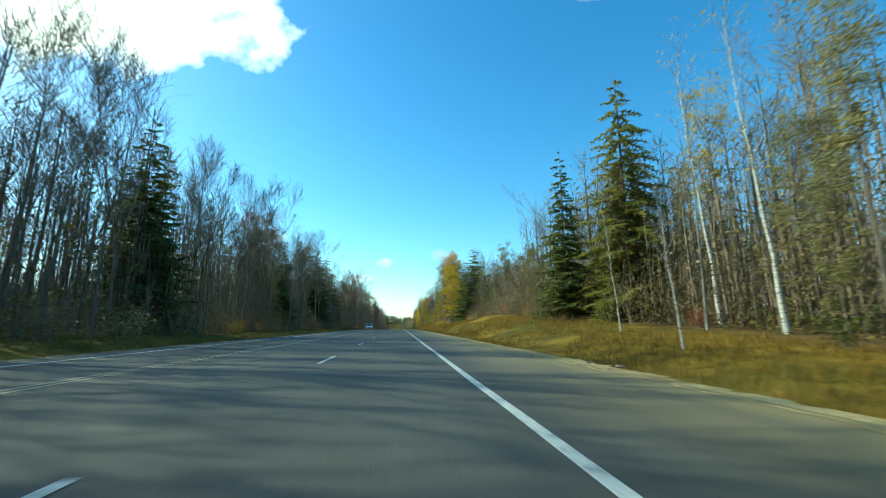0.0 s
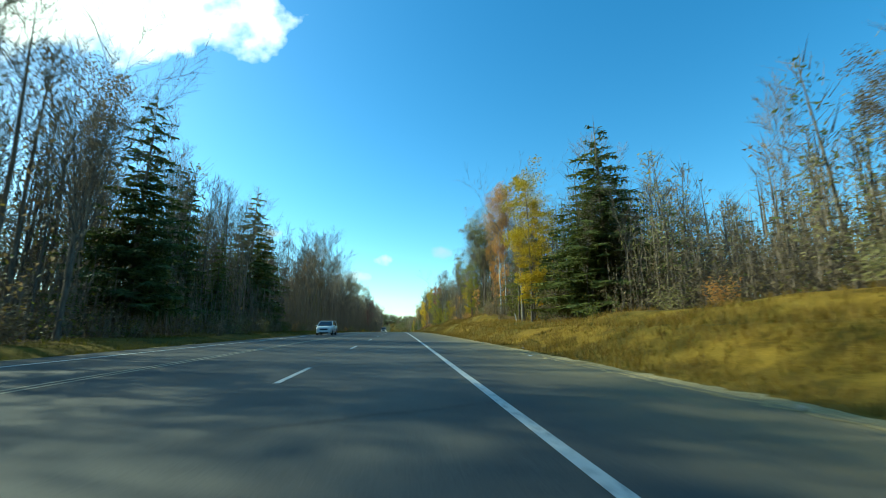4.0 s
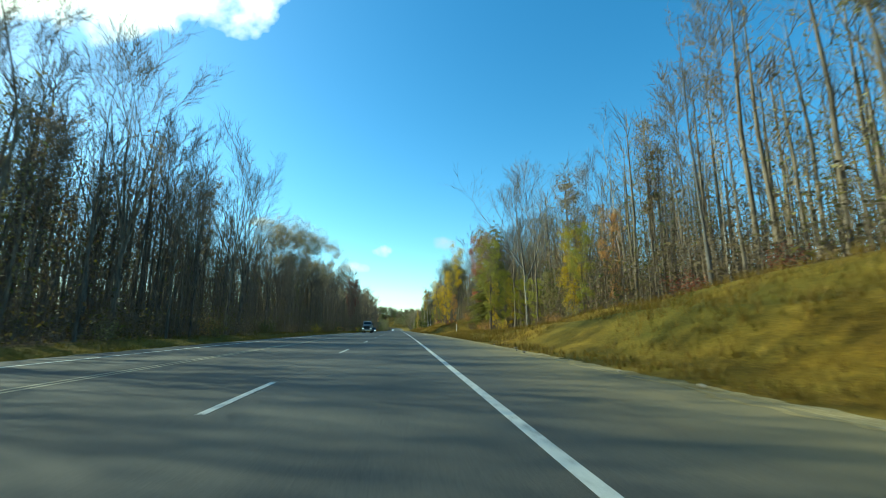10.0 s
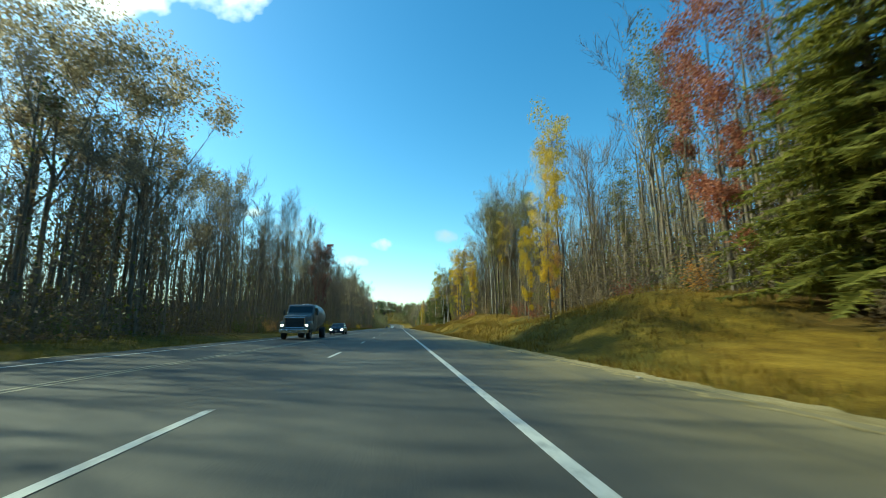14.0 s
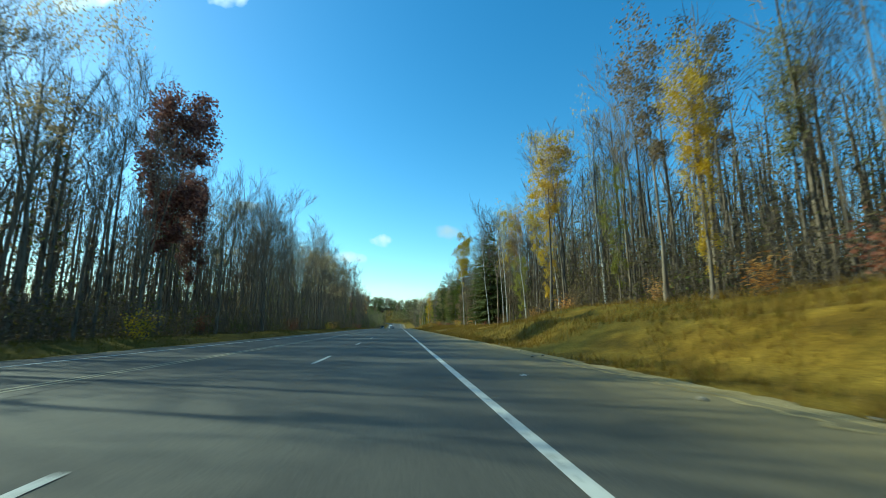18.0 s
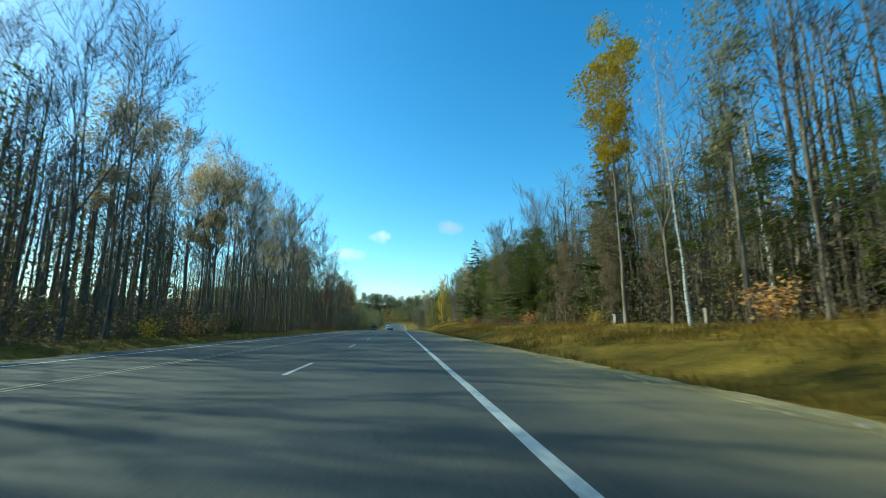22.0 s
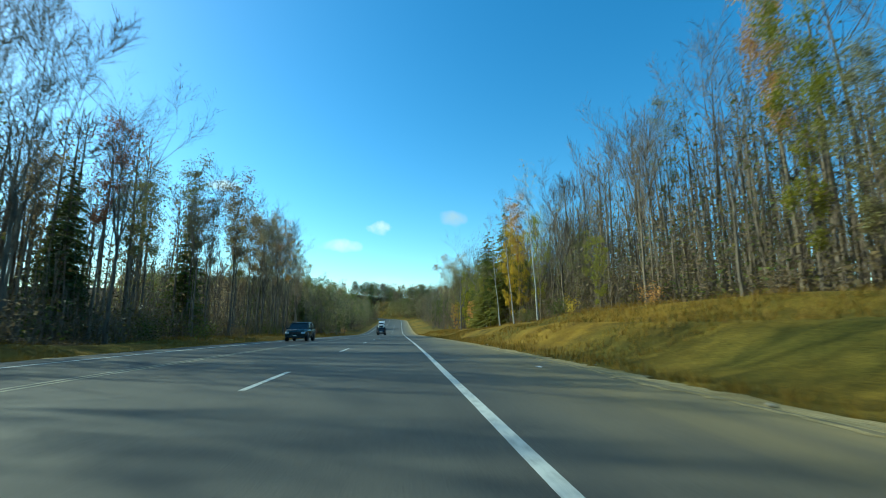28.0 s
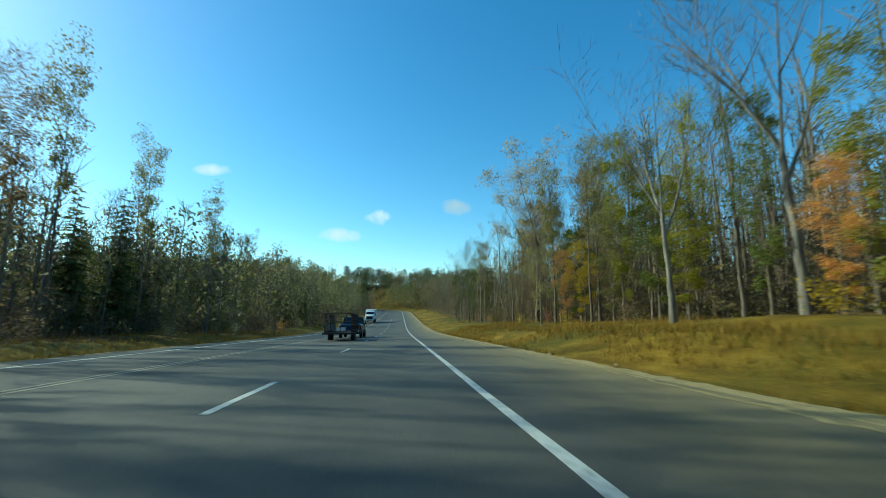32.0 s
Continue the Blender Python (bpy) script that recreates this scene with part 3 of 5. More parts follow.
def copy_one(ob, m):
    keep = ob.matrix_basis.copy()
    ob.matrix_basis = Matrix()
    made = copy_thing(ob, m)
    ob.matrix_basis = keep
    return made


TAKEN = []


def right(kind, y, off, h, wide=1.0):
    return plant(kind, 2.35 + off * (1.0 if kind in ("birch", "snag", "pole", "thin_yellow") else 1.05), y, h, wide)


def left(kind, y, off, h, wide=1.0):
    return plant(kind, 2.35 - off, y, h, wide)


# landmarks beside the right shoulder, from the start of the drive to its end
right("spruce_lit", 37.6, 20.6, 27, 1.1)
right("spruce_b", 42, 16.2, 19.5, 1.1)
right("birch", 15.5, 11, 9)
right("birch", 24, 13, 9.5)
right("thin_yellow", 18, 18, 19, 1.3)
right("thin_yellow", 24, 19.5, 20, 1.3)
right("pole", 22, 17, 15)
right("tall_yellow", 28, 22, 20)
right("tall_olive", 83, 20, 16)
right("spruce", 118, 19.7, 22.5, 1.75)
right("spruce_b", 122, 20.5, 18, 1.7)
right("leaf_yellow", 124, 14, 18.5, 1.15)
right("snag", 128.5, 15.0, 22, 1.0)
right("leaf_yellow", 126, 14.9, 16.5, 1.15)
right("hemlock", 145, 21.0, 19.5, 1.0)
right("hemlock", 141, 24, 12, 1.3)
right("orange_birch", 154.0, 17.4, 24, 1.0)
right("leaf_orange", 157, 18.5, 14, 0.7)
right("orange_birch", 156.0, 18.8, 26, 0.9)
right("tall_orange", 165, 18.5, 18.5, 0.8)
right("leaf_orange", 166, 19, 12, 0.6)
right("round_olive", 184, 20.4, 28.5, 1.5)
right("round_olive", 187.5, 21, 26, 1.4)
right("leaf_lime", 175, 15.6, 13.5, 1.0)
right("leaf_yellow", 176.5, 15.2, 9.5, 1.0)
right("hemlock", 188, 19.5, 12.5, 1.0)
right("leaf_orange", 179, 17.5, 8, 0.8)
right("thin_orange", 197, 18, 21, 0.85)
right("pole", 212, 17.8, 20)
right("leaf_yellow", 232, 17, 11, 0.9)
right("leaf_lime", 226, 15.5, 9.5, 1.0)
right("leaf_orange", 229, 20, 12, 0.8)
right("leaf_yellow", 238, 19, 9, 1.0)
right("snag", 250, 18.4, 26.5, 1.25)
right("leaf_lime", 259.8, 14.4, 16.5, 1.05)
right("leaf_yellow", 261.5, 15.2, 9, 1.0)
right("leaf_green", 262, 16.5, 9, 1.1)
right("leaf_lime", 252, 17, 8, 1.1)
right("leaf_lime", 255, 15.6, 10, 1.1)
right("leaf_green", 249, 20.5, 9, 1.2)
right("leaf_yellow", 257, 17, 9, 1.0)
right("leaf_olive", 245, 19, 8, 1.2)
right("leaf_lime", 243, 16.5, 7, 1.2)
right("leaf_green", 264, 17.5, 11, 1.1)
right("tall_olive", 344, 17.5, 22, 1.0)
right("round_olive", 342, 17.0, 23, 1.2)
right("round_olive", 348, 19.5, 21, 1.3)
right("leaf_olive", 346, 18.2, 20, 0.75)
right("leaf_brown", 341, 19, 18, 0.7)
right("leaf_brown", 451, 17, 8.5, 1.0)
right("leaf_brown", 463, 18.5, 10, 1.0)
right("leaf_brown", 447, 18.5, 8, 1.0)
right("snag", 621, 17.5, 23, 1.0)
right("dark_hemlock", 427, 26, 10, 1.5)
right("dark_hemlock", 433, 25, 9, 1.6)
right("dark_hemlock", 439, 26, 11, 1.5)
right("dark_hemlock", 445, 26, 10.5, 1.5)
right("bare3", 429, 17.5, 21)
right("bare1", 434, 18, 22)
right("bare5", 424, 18.5, 22)
right("leaf_green", 430, 20, 10, 1.2)
right("leaf_green", 437, 19.5, 10, 1.2)
right("leaf_olive", 442, 20, 12, 1.1)
right("leaf_green", 449, 20.5, 12, 1.1)
right("broad_spruce", 280.6, 19.8, 24.5, 1.1)
right("hemlock", 279.5, 24.5, 9, 1.1)
right("spruce_b", 285, 23.5, 17, 1.3)
right("leaf_red", 286.5, 17.0, 21, 0.85)
right("tall_red", 292, 19, 21, 0.8)
right("leaf_yellow", 298, 11.2, 15, 0.65)
right("leaf_yellow", 310, 13.0, 11, 0.7)
right("leaf_orange", 305, 14, 9, 0.7)
right("tall_yellow", 362, 15.8, 15.5, 1.0)
right("leaf_yellow", 362.5, 16.2, 13, 0.6)
right("leaf_lime", 372, 16, 12, 0.7)
right("round_yellow", 386, 15.6, 22, 1.35)
right("leaf_yellow", 387.5, 16.0, 12, 0.6)
right("birch", 388, 14.2, 15)
right("thin_yellow", 393, 13.3, 16)
right("leaf_lime", 397, 15.5, 10, 0.8)
right("thin_yellow", 404, 15.5, 17)
right("spruce", 418, 15.7, 20.5, 1.15)
right("birch", 412, 15.0, 19, 1.0)
right("tall_yellow", 409, 17, 21, 1.0)
right("tall_orange", 411.5, 18.5, 21, 0.8)
right("round_yellow", 445, 14.8, 23.5, 1.0)
right("thin_yellow", 437, 14.5, 17)
right("dark_hemlock", 457, 20, 20, 0.95)
right("leaf_green", 468, 17, 13, 1.0)
right("dark_hemlock", 477, 17.5, 14, 1.3)
right("leaf_brown", 484, 17, 14, 1.0)
right("dark_hemlock", 491, 18.5, 13, 1.3)
right("leaf_olive", 498, 17, 12, 1.0)
right("leaf_green", 504, 17, 14, 1.0)
right("dark_hemlock", 516, 17, 21, 0.9)
right("leaf_brown", 459, 16, 9, 1.0)
right("dark_hemlock", 470, 20, 13, 1.15)
right("leaf_green", 474, 16.5, 12, 1.2)
right("dark_hemlock", 480, 21.5, 14, 1.1)
right("leaf_green", 482, 19, 16, 1.0)
right("leaf_olive", 488, 16.6, 13, 1.0)
right("dark_hemlock", 487, 22, 19, 1.0)
right("leaf_green", 494, 19, 17, 0.9)
right("dark_hemlock", 497, 20, 16, 1.2)
right("leaf_brown", 501, 19, 15, 0.9)
right("leaf_green", 509, 18.5, 15, 1.0)
right("dark_hemlock", 512, 21, 18, 1.0)
right("leaf_olive", 513, 16.4, 12, 1.0)
right("leaf_green", 521, 17.5, 15, 1.0)
right("leaf_brown", 526, 17, 13, 1.0)
right("leaf_olive", 532, 18, 15, 0.9)
right("leaf_green", 537, 17.2, 12, 1.0)
right("bare2", 558, 17, 18, 0.9)
right("leaf_lime", 546, 18, 18, 0.6)
right("tall_orange", 549, 20, 20, 0.7)
right("leaf_lime", 563, 16, 7, 1.0)
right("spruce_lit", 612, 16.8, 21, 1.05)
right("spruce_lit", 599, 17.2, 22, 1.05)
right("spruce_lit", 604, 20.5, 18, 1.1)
right("leaf_green", 608, 16, 14, 0.9)
right("leaf_olive", 615, 17.5, 15, 0.9)
right("leaf_yellow", 591, 15.6, 16, 0.62)
right("leaf_yellow", 588, 16.5, 14, 0.8)
right("leaf_lime", 585, 18, 16, 0.7)
right("leaf_green", 600, 14.6, 9, 1.0)
right("leaf_yellow", 605, 15, 8, 0.9)
right("tall_orange", 591, 17, 21, 0.9)
right("birch", 580, 14.0, 17)
right("birch", 584, 13.2, 15)
right("thin_yellow", 577, 16, 19, 1.2)
right("hemlock", 603, 14.2, 11, 0.9)
right("leaf_lime", 618, 16.5, 12, 0.8)
right("snag", 625, 14, 17.5, 1.0)
right("leaf_lime", 634, 15.5, 15.5, 0.55)
right("leaf_olive", 637, 17, 15, 0.9)
right("leaf_brown", 645, 18.5, 17, 0.8)
right("leaf_green", 622, 16, 12, 0.8)
right("leaf_orange", 617, 14.2, 6, 1.1)
right("leaf_orange", 641, 14, 7, 1.0)
right("pole", 643, 13, 8.5)
right("oak", 655, 15.8, 23, 1.15)
right("leaf_brown", 660, 17.5, 18, 0.9)
right("leaf_lime", 629, 17.5, 16, 0.7)
right("leaf_olive", 648, 16, 14, 0.8)
right("leaf_lime", 626.5, 15.2, 9, 1.3)
right("leaf_green", 630.5, 16, 9.5, 1.4)
right("leaf_olive", 635, 15.2, 9, 1.3)
right("leaf_yellow", 639.5, 15, 7.5, 1.2)
right("leaf_green", 644, 16.5, 10, 1.3)
right("leaf_olive", 651, 15, 12, 1.2)

# landmarks on the far side of the road
left("leaf_red", 92, 32, 27, 0.65)
left("tall_red", 97, 30, 27, 0.9)
left("spruce", 88, 30, 25)
left("dark_hemlock", 41, 24.5, 22)
left("spruce_b", 45.5, 25.5, 20, 1.2)
left("spruce", 156, 27, 27, 1.4)
left("dark_hemlock", 150, 27, 17)
left("spruce_b", 146, 31, 15)
left("spruce", 133, 28, 23)
left("broad", 191, 21, 29, 0.95)
left("broad", 199, 21.5, 27, 0.9)
left("bare2", 205, 26, 24, 1.0)
left("broad", 224, 21.5, 27, 0.9)
left("oak", 303, 31, 30.5, 1.1)
left("oak", 304.5, 23, 28.5, 1.05)
left("oak", 300, 27, 29.5, 1.05)
left("oak", 322, 25, 22.08, 0.9)
left("sparse_oak", 370, 24, 31, 0.85)
left("sparse_oak", 374, 28, 31, 0.9)
left("dark_oak", 381, 21, 24.5, 1.05)
left("dark_oak", 388, 22, 17.5, 0.85)
left("sparse_oak", 398, 23, 20, 0.7)
left("broad", 418, 22, 23, 0.7)
left("broad", 412, 25, 24, 0.8)
left("bare2", 407, 22, 22, 0.9)
left("oak", 455, 24, 23, 0.9)
left("oak", 470, 23, 23.28, 0.85)
left("oak", 475, 24.5, 24.25, 0.85)
left("oak", 483, 27.5, 27, 1.0)
left("oak", 493, 22.8, 24.5, 0.8)
left("sparse_oak", 499, 22, 26, 0.9)
left("sparse_oak", 495, 25, 28, 0.9)
left("oak", 516, 22, 21.5, 0.7)
left("tall_brown", 530, 24, 21, 1.0)
left("tall_red", 567, 25, 21, 0.9)
left("spruce_b", 566, 27, 15)
left("spruce", 570, 30, 17)
left("tall_olive", 583, 25, 23, 0.9)
left("spruce_b", 584, 26, 18)
left("tall_brown", 591, 23, 24, 1.0)
left("oak", 602, 22, 21, 0.6)
left("tall_brown", 599, 23.5, 21.5, 1.0)
left("tall_brown", 606, 24, 22.5, 1.3)
left("bare2", 605, 23, 24)
left("bare4", 609, 22.5, 23)
left("bare0", 612, 25, 25)
left("bare2", 616.5, 23.5, 24)
left("bare4", 613.5, 27, 25)
left("bare5", 621, 23, 22)
left("broad", 625, 25, 20, 0.9)
left("bare0", 603, 27, 26)
left("tall_orange", 611, 21, 21.5, 1.0)
left("bare3", 615, 21.5, 21)
left("bare5", 618, 24, 20)
left("tall_olive", 637, 25, 23.5, 0.8)
left("tall_olive", 648, 25, 21, 0.8)
left("spruce_b", 641, 26.5, 13)
left("spruce_b", 646, 26, 14.5)
left("spruce", 652, 28, 12)
left("tall_olive", 656, 22, 18, 0.8)
left("leaf_olive", 668, 22, 15, 0.6)
left("bare0", 628, 23, 18)


# ---- the woods between the landmarks ----
def free(x, y, room):
    return all((x - a) ** 2 + (y - b) ** 2 > (r * 0.5 + room) ** 2 for a, b, r in TAKEN[-400:])


def fill(side, y0, y1, per_metre, near, deep, tall, kinds, seed):
    """Trees of mixed kinds along one side."""
    rng = random.Random(seed)
    y = y0
    while y < y1:
        y += rng.uniform(0.4, 1.6) / per_metre
        off = near + deep * rng.random() ** 1.4
        kind = kinds[rng.randrange(len(kinds))]
        x = 2.35 + off * side + (road_x(y))
        if not free(x, y, 0.6):
            continue
        plant(kind, x, y, tall * rng.uniform(0.72, 1.12) * (1.0 if not kind.startswith(("shrub", "leaf", "spruce", "hemlock")) else (0.2 if kind.startswith("shrub") else 0.62)), rng.uniform(0.8, 1.15))


BARE = ["bare0", "bare1", "bare2", "bare3", "bare4", "bare5"]
fill(1, -30, 60, 0.32, 16, 14, 19, BARE + ["tall_olive", "tall_brown", "pole", "leaf_olive"], 1)
fill(1, 60, 120, 0.34, 17.5, 14, 13.2, BARE + ["pole", "tall_brown"], 2)
fill(1, 120, 200, 0.33, 17, 14, 21, BARE + BARE + ["tall_brown", "birch", "pole"], 3)
fill(1, 200, 300, 0.38, 17, 13, 23, BARE + BARE + ["tall_olive", "tall_brown", "pole", "birch", "birch", "thin_orange"], 4)
fill(1, 300, 400, 0.38, 16, 13, 23.5, BARE + ["tall_olive", "tall_yellow", "tall_brown", "pole", "birch", "thin_yellow"], 5)
fill(1, 400, 455, 0.4, 16.5, 13, 22, BARE + BARE + ["leaf_green", "leaf_brown", "tall_olive", "thin_yellow"], 6)
fill(1, 455, 530, 0.5, 18, 14, 19, BARE + BARE + ["leaf_green", "leaf_brown", "tall_olive", "leaf_olive"], 9)
fill(1, 530, 590, 0.42, 17, 12, 18.5, BARE + BARE + ["tall_olive", "leaf_olive"], 7)
fill(1, 590, 720, 0.36, 15, 15, 19, BARE + ["tall_olive", "leaf_green", "leaf_olive", "leaf_brown"], 8)
fill(-1, -30, 110, 0.5, 19, 14, 22, BARE + BARE + ["dark_hemlock", "tall_brown"], 11)
fill(-1, 110, 145, 0.4, 20, 15, 23, BARE + ["spruce", "dark_hemlock"], 12)
fill(-1, 158, 166, 0.4, 24, 10, 15, BARE, 18)
fill(-1, 165, 262, 0.5, 19, 15, 23.5, BARE + BARE + ["broad", "tall_brown", "leaf_brown"], 13)
fill(-1, 262, 318, 0.5, 20, 15, 18, BARE + ["leaf_brown"], 19)
fill(-1, 318, 400, 0.48, 19, 15, 24, ["bare1", "bare3", "bare5", "bare3", "bare4", "broad"], 14)
fill(-1, 400, 560, 0.5, 19, 14, 24, ["bare1", "bare3", "bare5", "bare3", "bare4", "bare0", "bare2"], 15)
fill(-1, 560, 630, 0.4, 22, 12, 19, ["bare1", "bare3", "bare5", "tall_brown", "tall_olive"], 16)
fill(-1, 630, 720, 0.35, 19, 14, 13, ["bare1", "leaf_green", "spruce_b", "leaf_olive", "bare0"], 17)
SHRUBS = ["shrub_brown", "shrub_olive", "shrub_yellow", "shrub_orange", "shrub_green", "shrub_red"]
fill(1, -20, 680, 0.11, 14.5, 4, 11, SHRUBS, 21)
fill(-1, -20, 680, 0.11, 17, 4, 12, SHRUBS, 22)
for kind, ob in PROTO.items():
    if kind not in used:
        for o in (*ob.children_recursive, ob):
            bpy.data.objects.remove(o)


# ---- deep woods behind, one mesh a stretch ----
def deep_woods(side, y0, y1, off0, off1, count, tall, seed, leafy=0.3, strips=120, thick=0.032, low=0.22, leaf_size=0.2, palette=(1, 1, 2, 3), spread=0.09):
    rng = random.Random(seed)
    sh = Shape()
    for k in range(count):
        y = rng.uniform(y0, y1)
        x = 2.35 + side * rng.uniform(off0, off1) + road_x(y)
        if abs(x - road_x(y)) < 12.5:
            continue
        h = tall * rng.uniform(0.6, 1.1)
        z = ground_z(x, y)
        foot = Vector((x, y, z - 0.2))
        top = foot + Vector((rng.uniform(-0.6, 0.6), rng.uniform(-0.6, 0.6), h))
        sh.tube([foot, (foot + top) / 2 + Vector((rng.uniform(-0.3, 0.3), rng.uniform(-0.3, 0.3), 0)), top], [h * 0.008, h * 0.006, 0.02], 4, 4)
        for j in range(strips):
            f = rng.uniform(low, 0.97) ** 0.85
            a = rng.uniform(0, 6.283)
            p = foot.lerp(top, f) + Vector((math.cos(a), math.sin(a), 0.4)) * h * 0.16 * rng.random() * (1.2 - f)
            q = p + Vector((math.cos(a + rng.uniform(-1, 1)), math.sin(a + rng.uniform(-1, 1)), rng.uniform(0.5, 1.9))).normalized() * h * rng.uniform(0.06, 0.15)
            w = Vector((rng.uniform(-1, 1), rng.uniform(-1, 1), 0)).normalized() * thick
            sh.tri(p - w, p + w, q)
        if rng.random() < leafy:
            slot = rng.choice(palette)
            for j in range(220):
                f = rng.uniform(0.25, 1.0)
                p = foot.lerp(top, f) + Vector((rng.gauss(0, 1), rng.gauss(0, 1), rng.gauss(0, 0.5))) * h * spread * (1.3 - f)
                leaf(sh, rng, p, leaf_size, slot)
    ob = part("deep_woods", sh, [TWIG, LEAVES["brown"], LEAVES["olive"], NEEDLES, BARK])
    tagged(ob, "dense leafless woods with patches of brown leaves", "woods", kind="stuff")


def undergrowth(side, y0, y1, off0, off1, count, tall, seed):
    """Brush and saplings under the trees."""
    rng = random.Random(seed)
    sh = Shape()
    for k in range(count):
        y = rng.uniform(y0, y1)
        x = 2.35 + side * (off0 + (off1 - off0) * rng.random()) + road_x(y)
        h = tall * rng.uniform(0.25, 1.0)
        foot = Vector((x, y, ground_z(x, y) - 0.1))
        for j in range(3):
            w = Vector((rng.uniform(-0.35, 0.35), rng.uniform(-0.35, 0.35), 1)) * h
            sh.tube([foot, foot + w * 0.5 + rv(rng, 0.15), foot + w], [0.028, 0.02, 0], 3)
            for i in range(7):
                s = foot + w * rng.uniform(0.25, 0.95)
                e = s + Vector((rng.uniform(-1, 1), rng.uniform(-1, 1), rng.uniform(0.1, 1))).normalized() * h * 0.28
                g = Vector((rng.uniform(-1, 1), rng.uniform(-1, 1), 0)) * 0.02
                sh.tri(s - g, s + g, e)
        slot = rng.choice((1, 1, 2, 2, 3, 4))
        for j in range(int(10 + 9 * h)):
            p = foot + Vector((rng.gauss(0, 0.2) * h, rng.gauss(0, 0.2) * h, h * rng.uniform(0.08, 0.95)))
            leaf(sh, rng, p, 0.14, slot)
    ob = part("undergrowth", sh, [TWIG, BRUSH, BRUSH_OLIVE, LEAVES["green"], LEAVES["brown"]])
    tagged(ob, "tangled brush and saplings under the trees", "undergrowth", kind="stuff")


def thicket(side, y0, y1, off0, off1, count, tall, seed, sizes=0.15, stems=0.5, girth=0.03):
    """The tangle of saplings, brush and dead leaves that closes the view between the trunks."""
    rng = random.Random(seed)
    sh = Shape()
    for k in range(count):
        y = rng.uniform(y0, y1)
        x = 2.35 + side * rng.uniform(off0, off1) + road_x(y)
        if abs(x - road_x(y)) < 12.5:
            continue
        ceiling_z = tall * (0.75 + 0.55 * noise.noise((x * 0.11, y * 0.11, seed * 0.01)))
        patch = noise.noise((x * 0.06, y * 0.06, 9.0)) + rng.uniform(-0.25, 0.25)
        slot = 1 if patch < 0.0 else (2 if patch < 0.3 else (3 if patch < 0.42 else 4))
        ground = ground_z(x, y)
        if rng.random() < stems:
            size = ceiling_z * rng.uniform(0.25, 0.6)
            p = Vector((x, y, ground + max(0.0, ceiling_z * 0.75 * rng.random() ** 1.4 - 0.2)))
            e = p + Vector((rng.gauss(0, 0.07), rng.gauss(0, 0.07), 1)) * size
            a = rng.uniform(0, 6.283)
            sh.blade(p, (p + e) / 2 + rv(rng, 0.06), e, Vector((math.cos(a), math.sin(a), 0)) * girth * rng.uniform(0.5, 1.3), 0)
        else:
            leaf(sh, rng, Vector((x, y, ground + ceiling_z * rng.random() ** 1.5)), sizes * rng.uniform(0.6, 1.2), slot)
    ob = part("thicket", sh, [TWIG, BRUSH, BRUSH_OLIVE, LEAVES["green"], LEAVES["brown"]])
    tagged(ob, "dense tangle of brush between the trunks", "undergrowth", kind="stuff")


RIGHT_TALL = ((-60, 70, 18), (70, 130, 13), (130, 200, 20), (200, 330, 21), (330, 460, 21), (460, 590, 19), (590, 720, 19))
for n, (y0, y1, tall) in enumerate(RIGHT_TALL):
    deep_woods(1, y0, y1, 21, 50, int(2.7 * (y1 - y0)), tall, 200 + n, 0.65, 95, 0.036, 0.22, 0.2, (1, 1, 2, 2, 2, 3), 0.11)
for n in range(6):
    deep_woods(-1, -60 + n * 130, 70 + n * 130, 25, 52, 340, 21 if n < 5 else 14, 210 + n, 0.25, 145 if n < 3 else 95, 0.036, 0.3 if n < 3 else 0.36)
    undergrowth(1, -30 + n * 120, 90 + n * 120, 16.5, 28, 150, 4.5, 220 + n)
    undergrowth(-1, -30 + n * 120, 90 + n * 120, 18 if n < 5 else 22, 30, 150, 4.2, 230 + n)
    thicket(1, -30 + n * 120, 90 + n * 120, 18.5, 42, 38000, (10.5, 8.5, 12.0, 12.0, 12.0, 11.0)[n], 250 + n, 0.2, 0.2)
    thicket(-1, -30 + n * 120, 90 + n * 120, (20.5, 20.5, 20.5, 20.5, 21.0, 24.0)[n], 44, (30000, 30000, 27000, 17000, 15000, 22000)[n], (11.0, 10.0, 10.5, 10.5, 8.0, 6.0)[n], 260 + n, 0.16, 0.45, 0.028)
for n in range(6):
    thicket(1, -30 + n * 120, 90 + n * 120, 17.5, 25, 30000, (6.0, 5.0, 6.5, 6.5, 6.5, 6.0)[n], 290 + n, 0.15, 0.12, 0.014)
    thicket(-1, -30 + n * 120, 90 + n * 120, 19.5 if n < 5 else 22.5, 27 if n < 5 else 30, 18000, 3.2, 296 + n, 0.11, 0.3, 0.016)
for n in range(3):
    for s in (-1, 1):
        thicket(s, -60 + n * 260, 200 + n * 260, 42, 90, 20000, 17.0 if s > 0 else 13.0 - 2.5 * n, 280 + n + 5 * s, 0.45, 0.6, 0.13)
deep_woods(1, 700, 1000, 13, 80, 170, 16, 240, 0.6)
deep_woods(-1, 640, 860, 16, 60, 260, 13, 243, 0.95, 85, 0.04, 0.3, 0.24, (3, 2, 2, 3), 0.17)
deep_woods(-1, 850, 1000, -100, 190, 620, 15, 242, 1.0, 30, 0.09, 0.3, 0.55, (2, 2, 1, 3), 0.24)
thicket(-1, 690, 860, 13, 60, 20000, 7.0, 271, 0.3, 0.33)
thicket(1, 690, 860, 13, 50, 15000, 9.0, 272, 0.3, 0.33)
thicket(-1, 850, 1000, -100, 190, 60000, 13.0, 273, 0.5, 0.2)


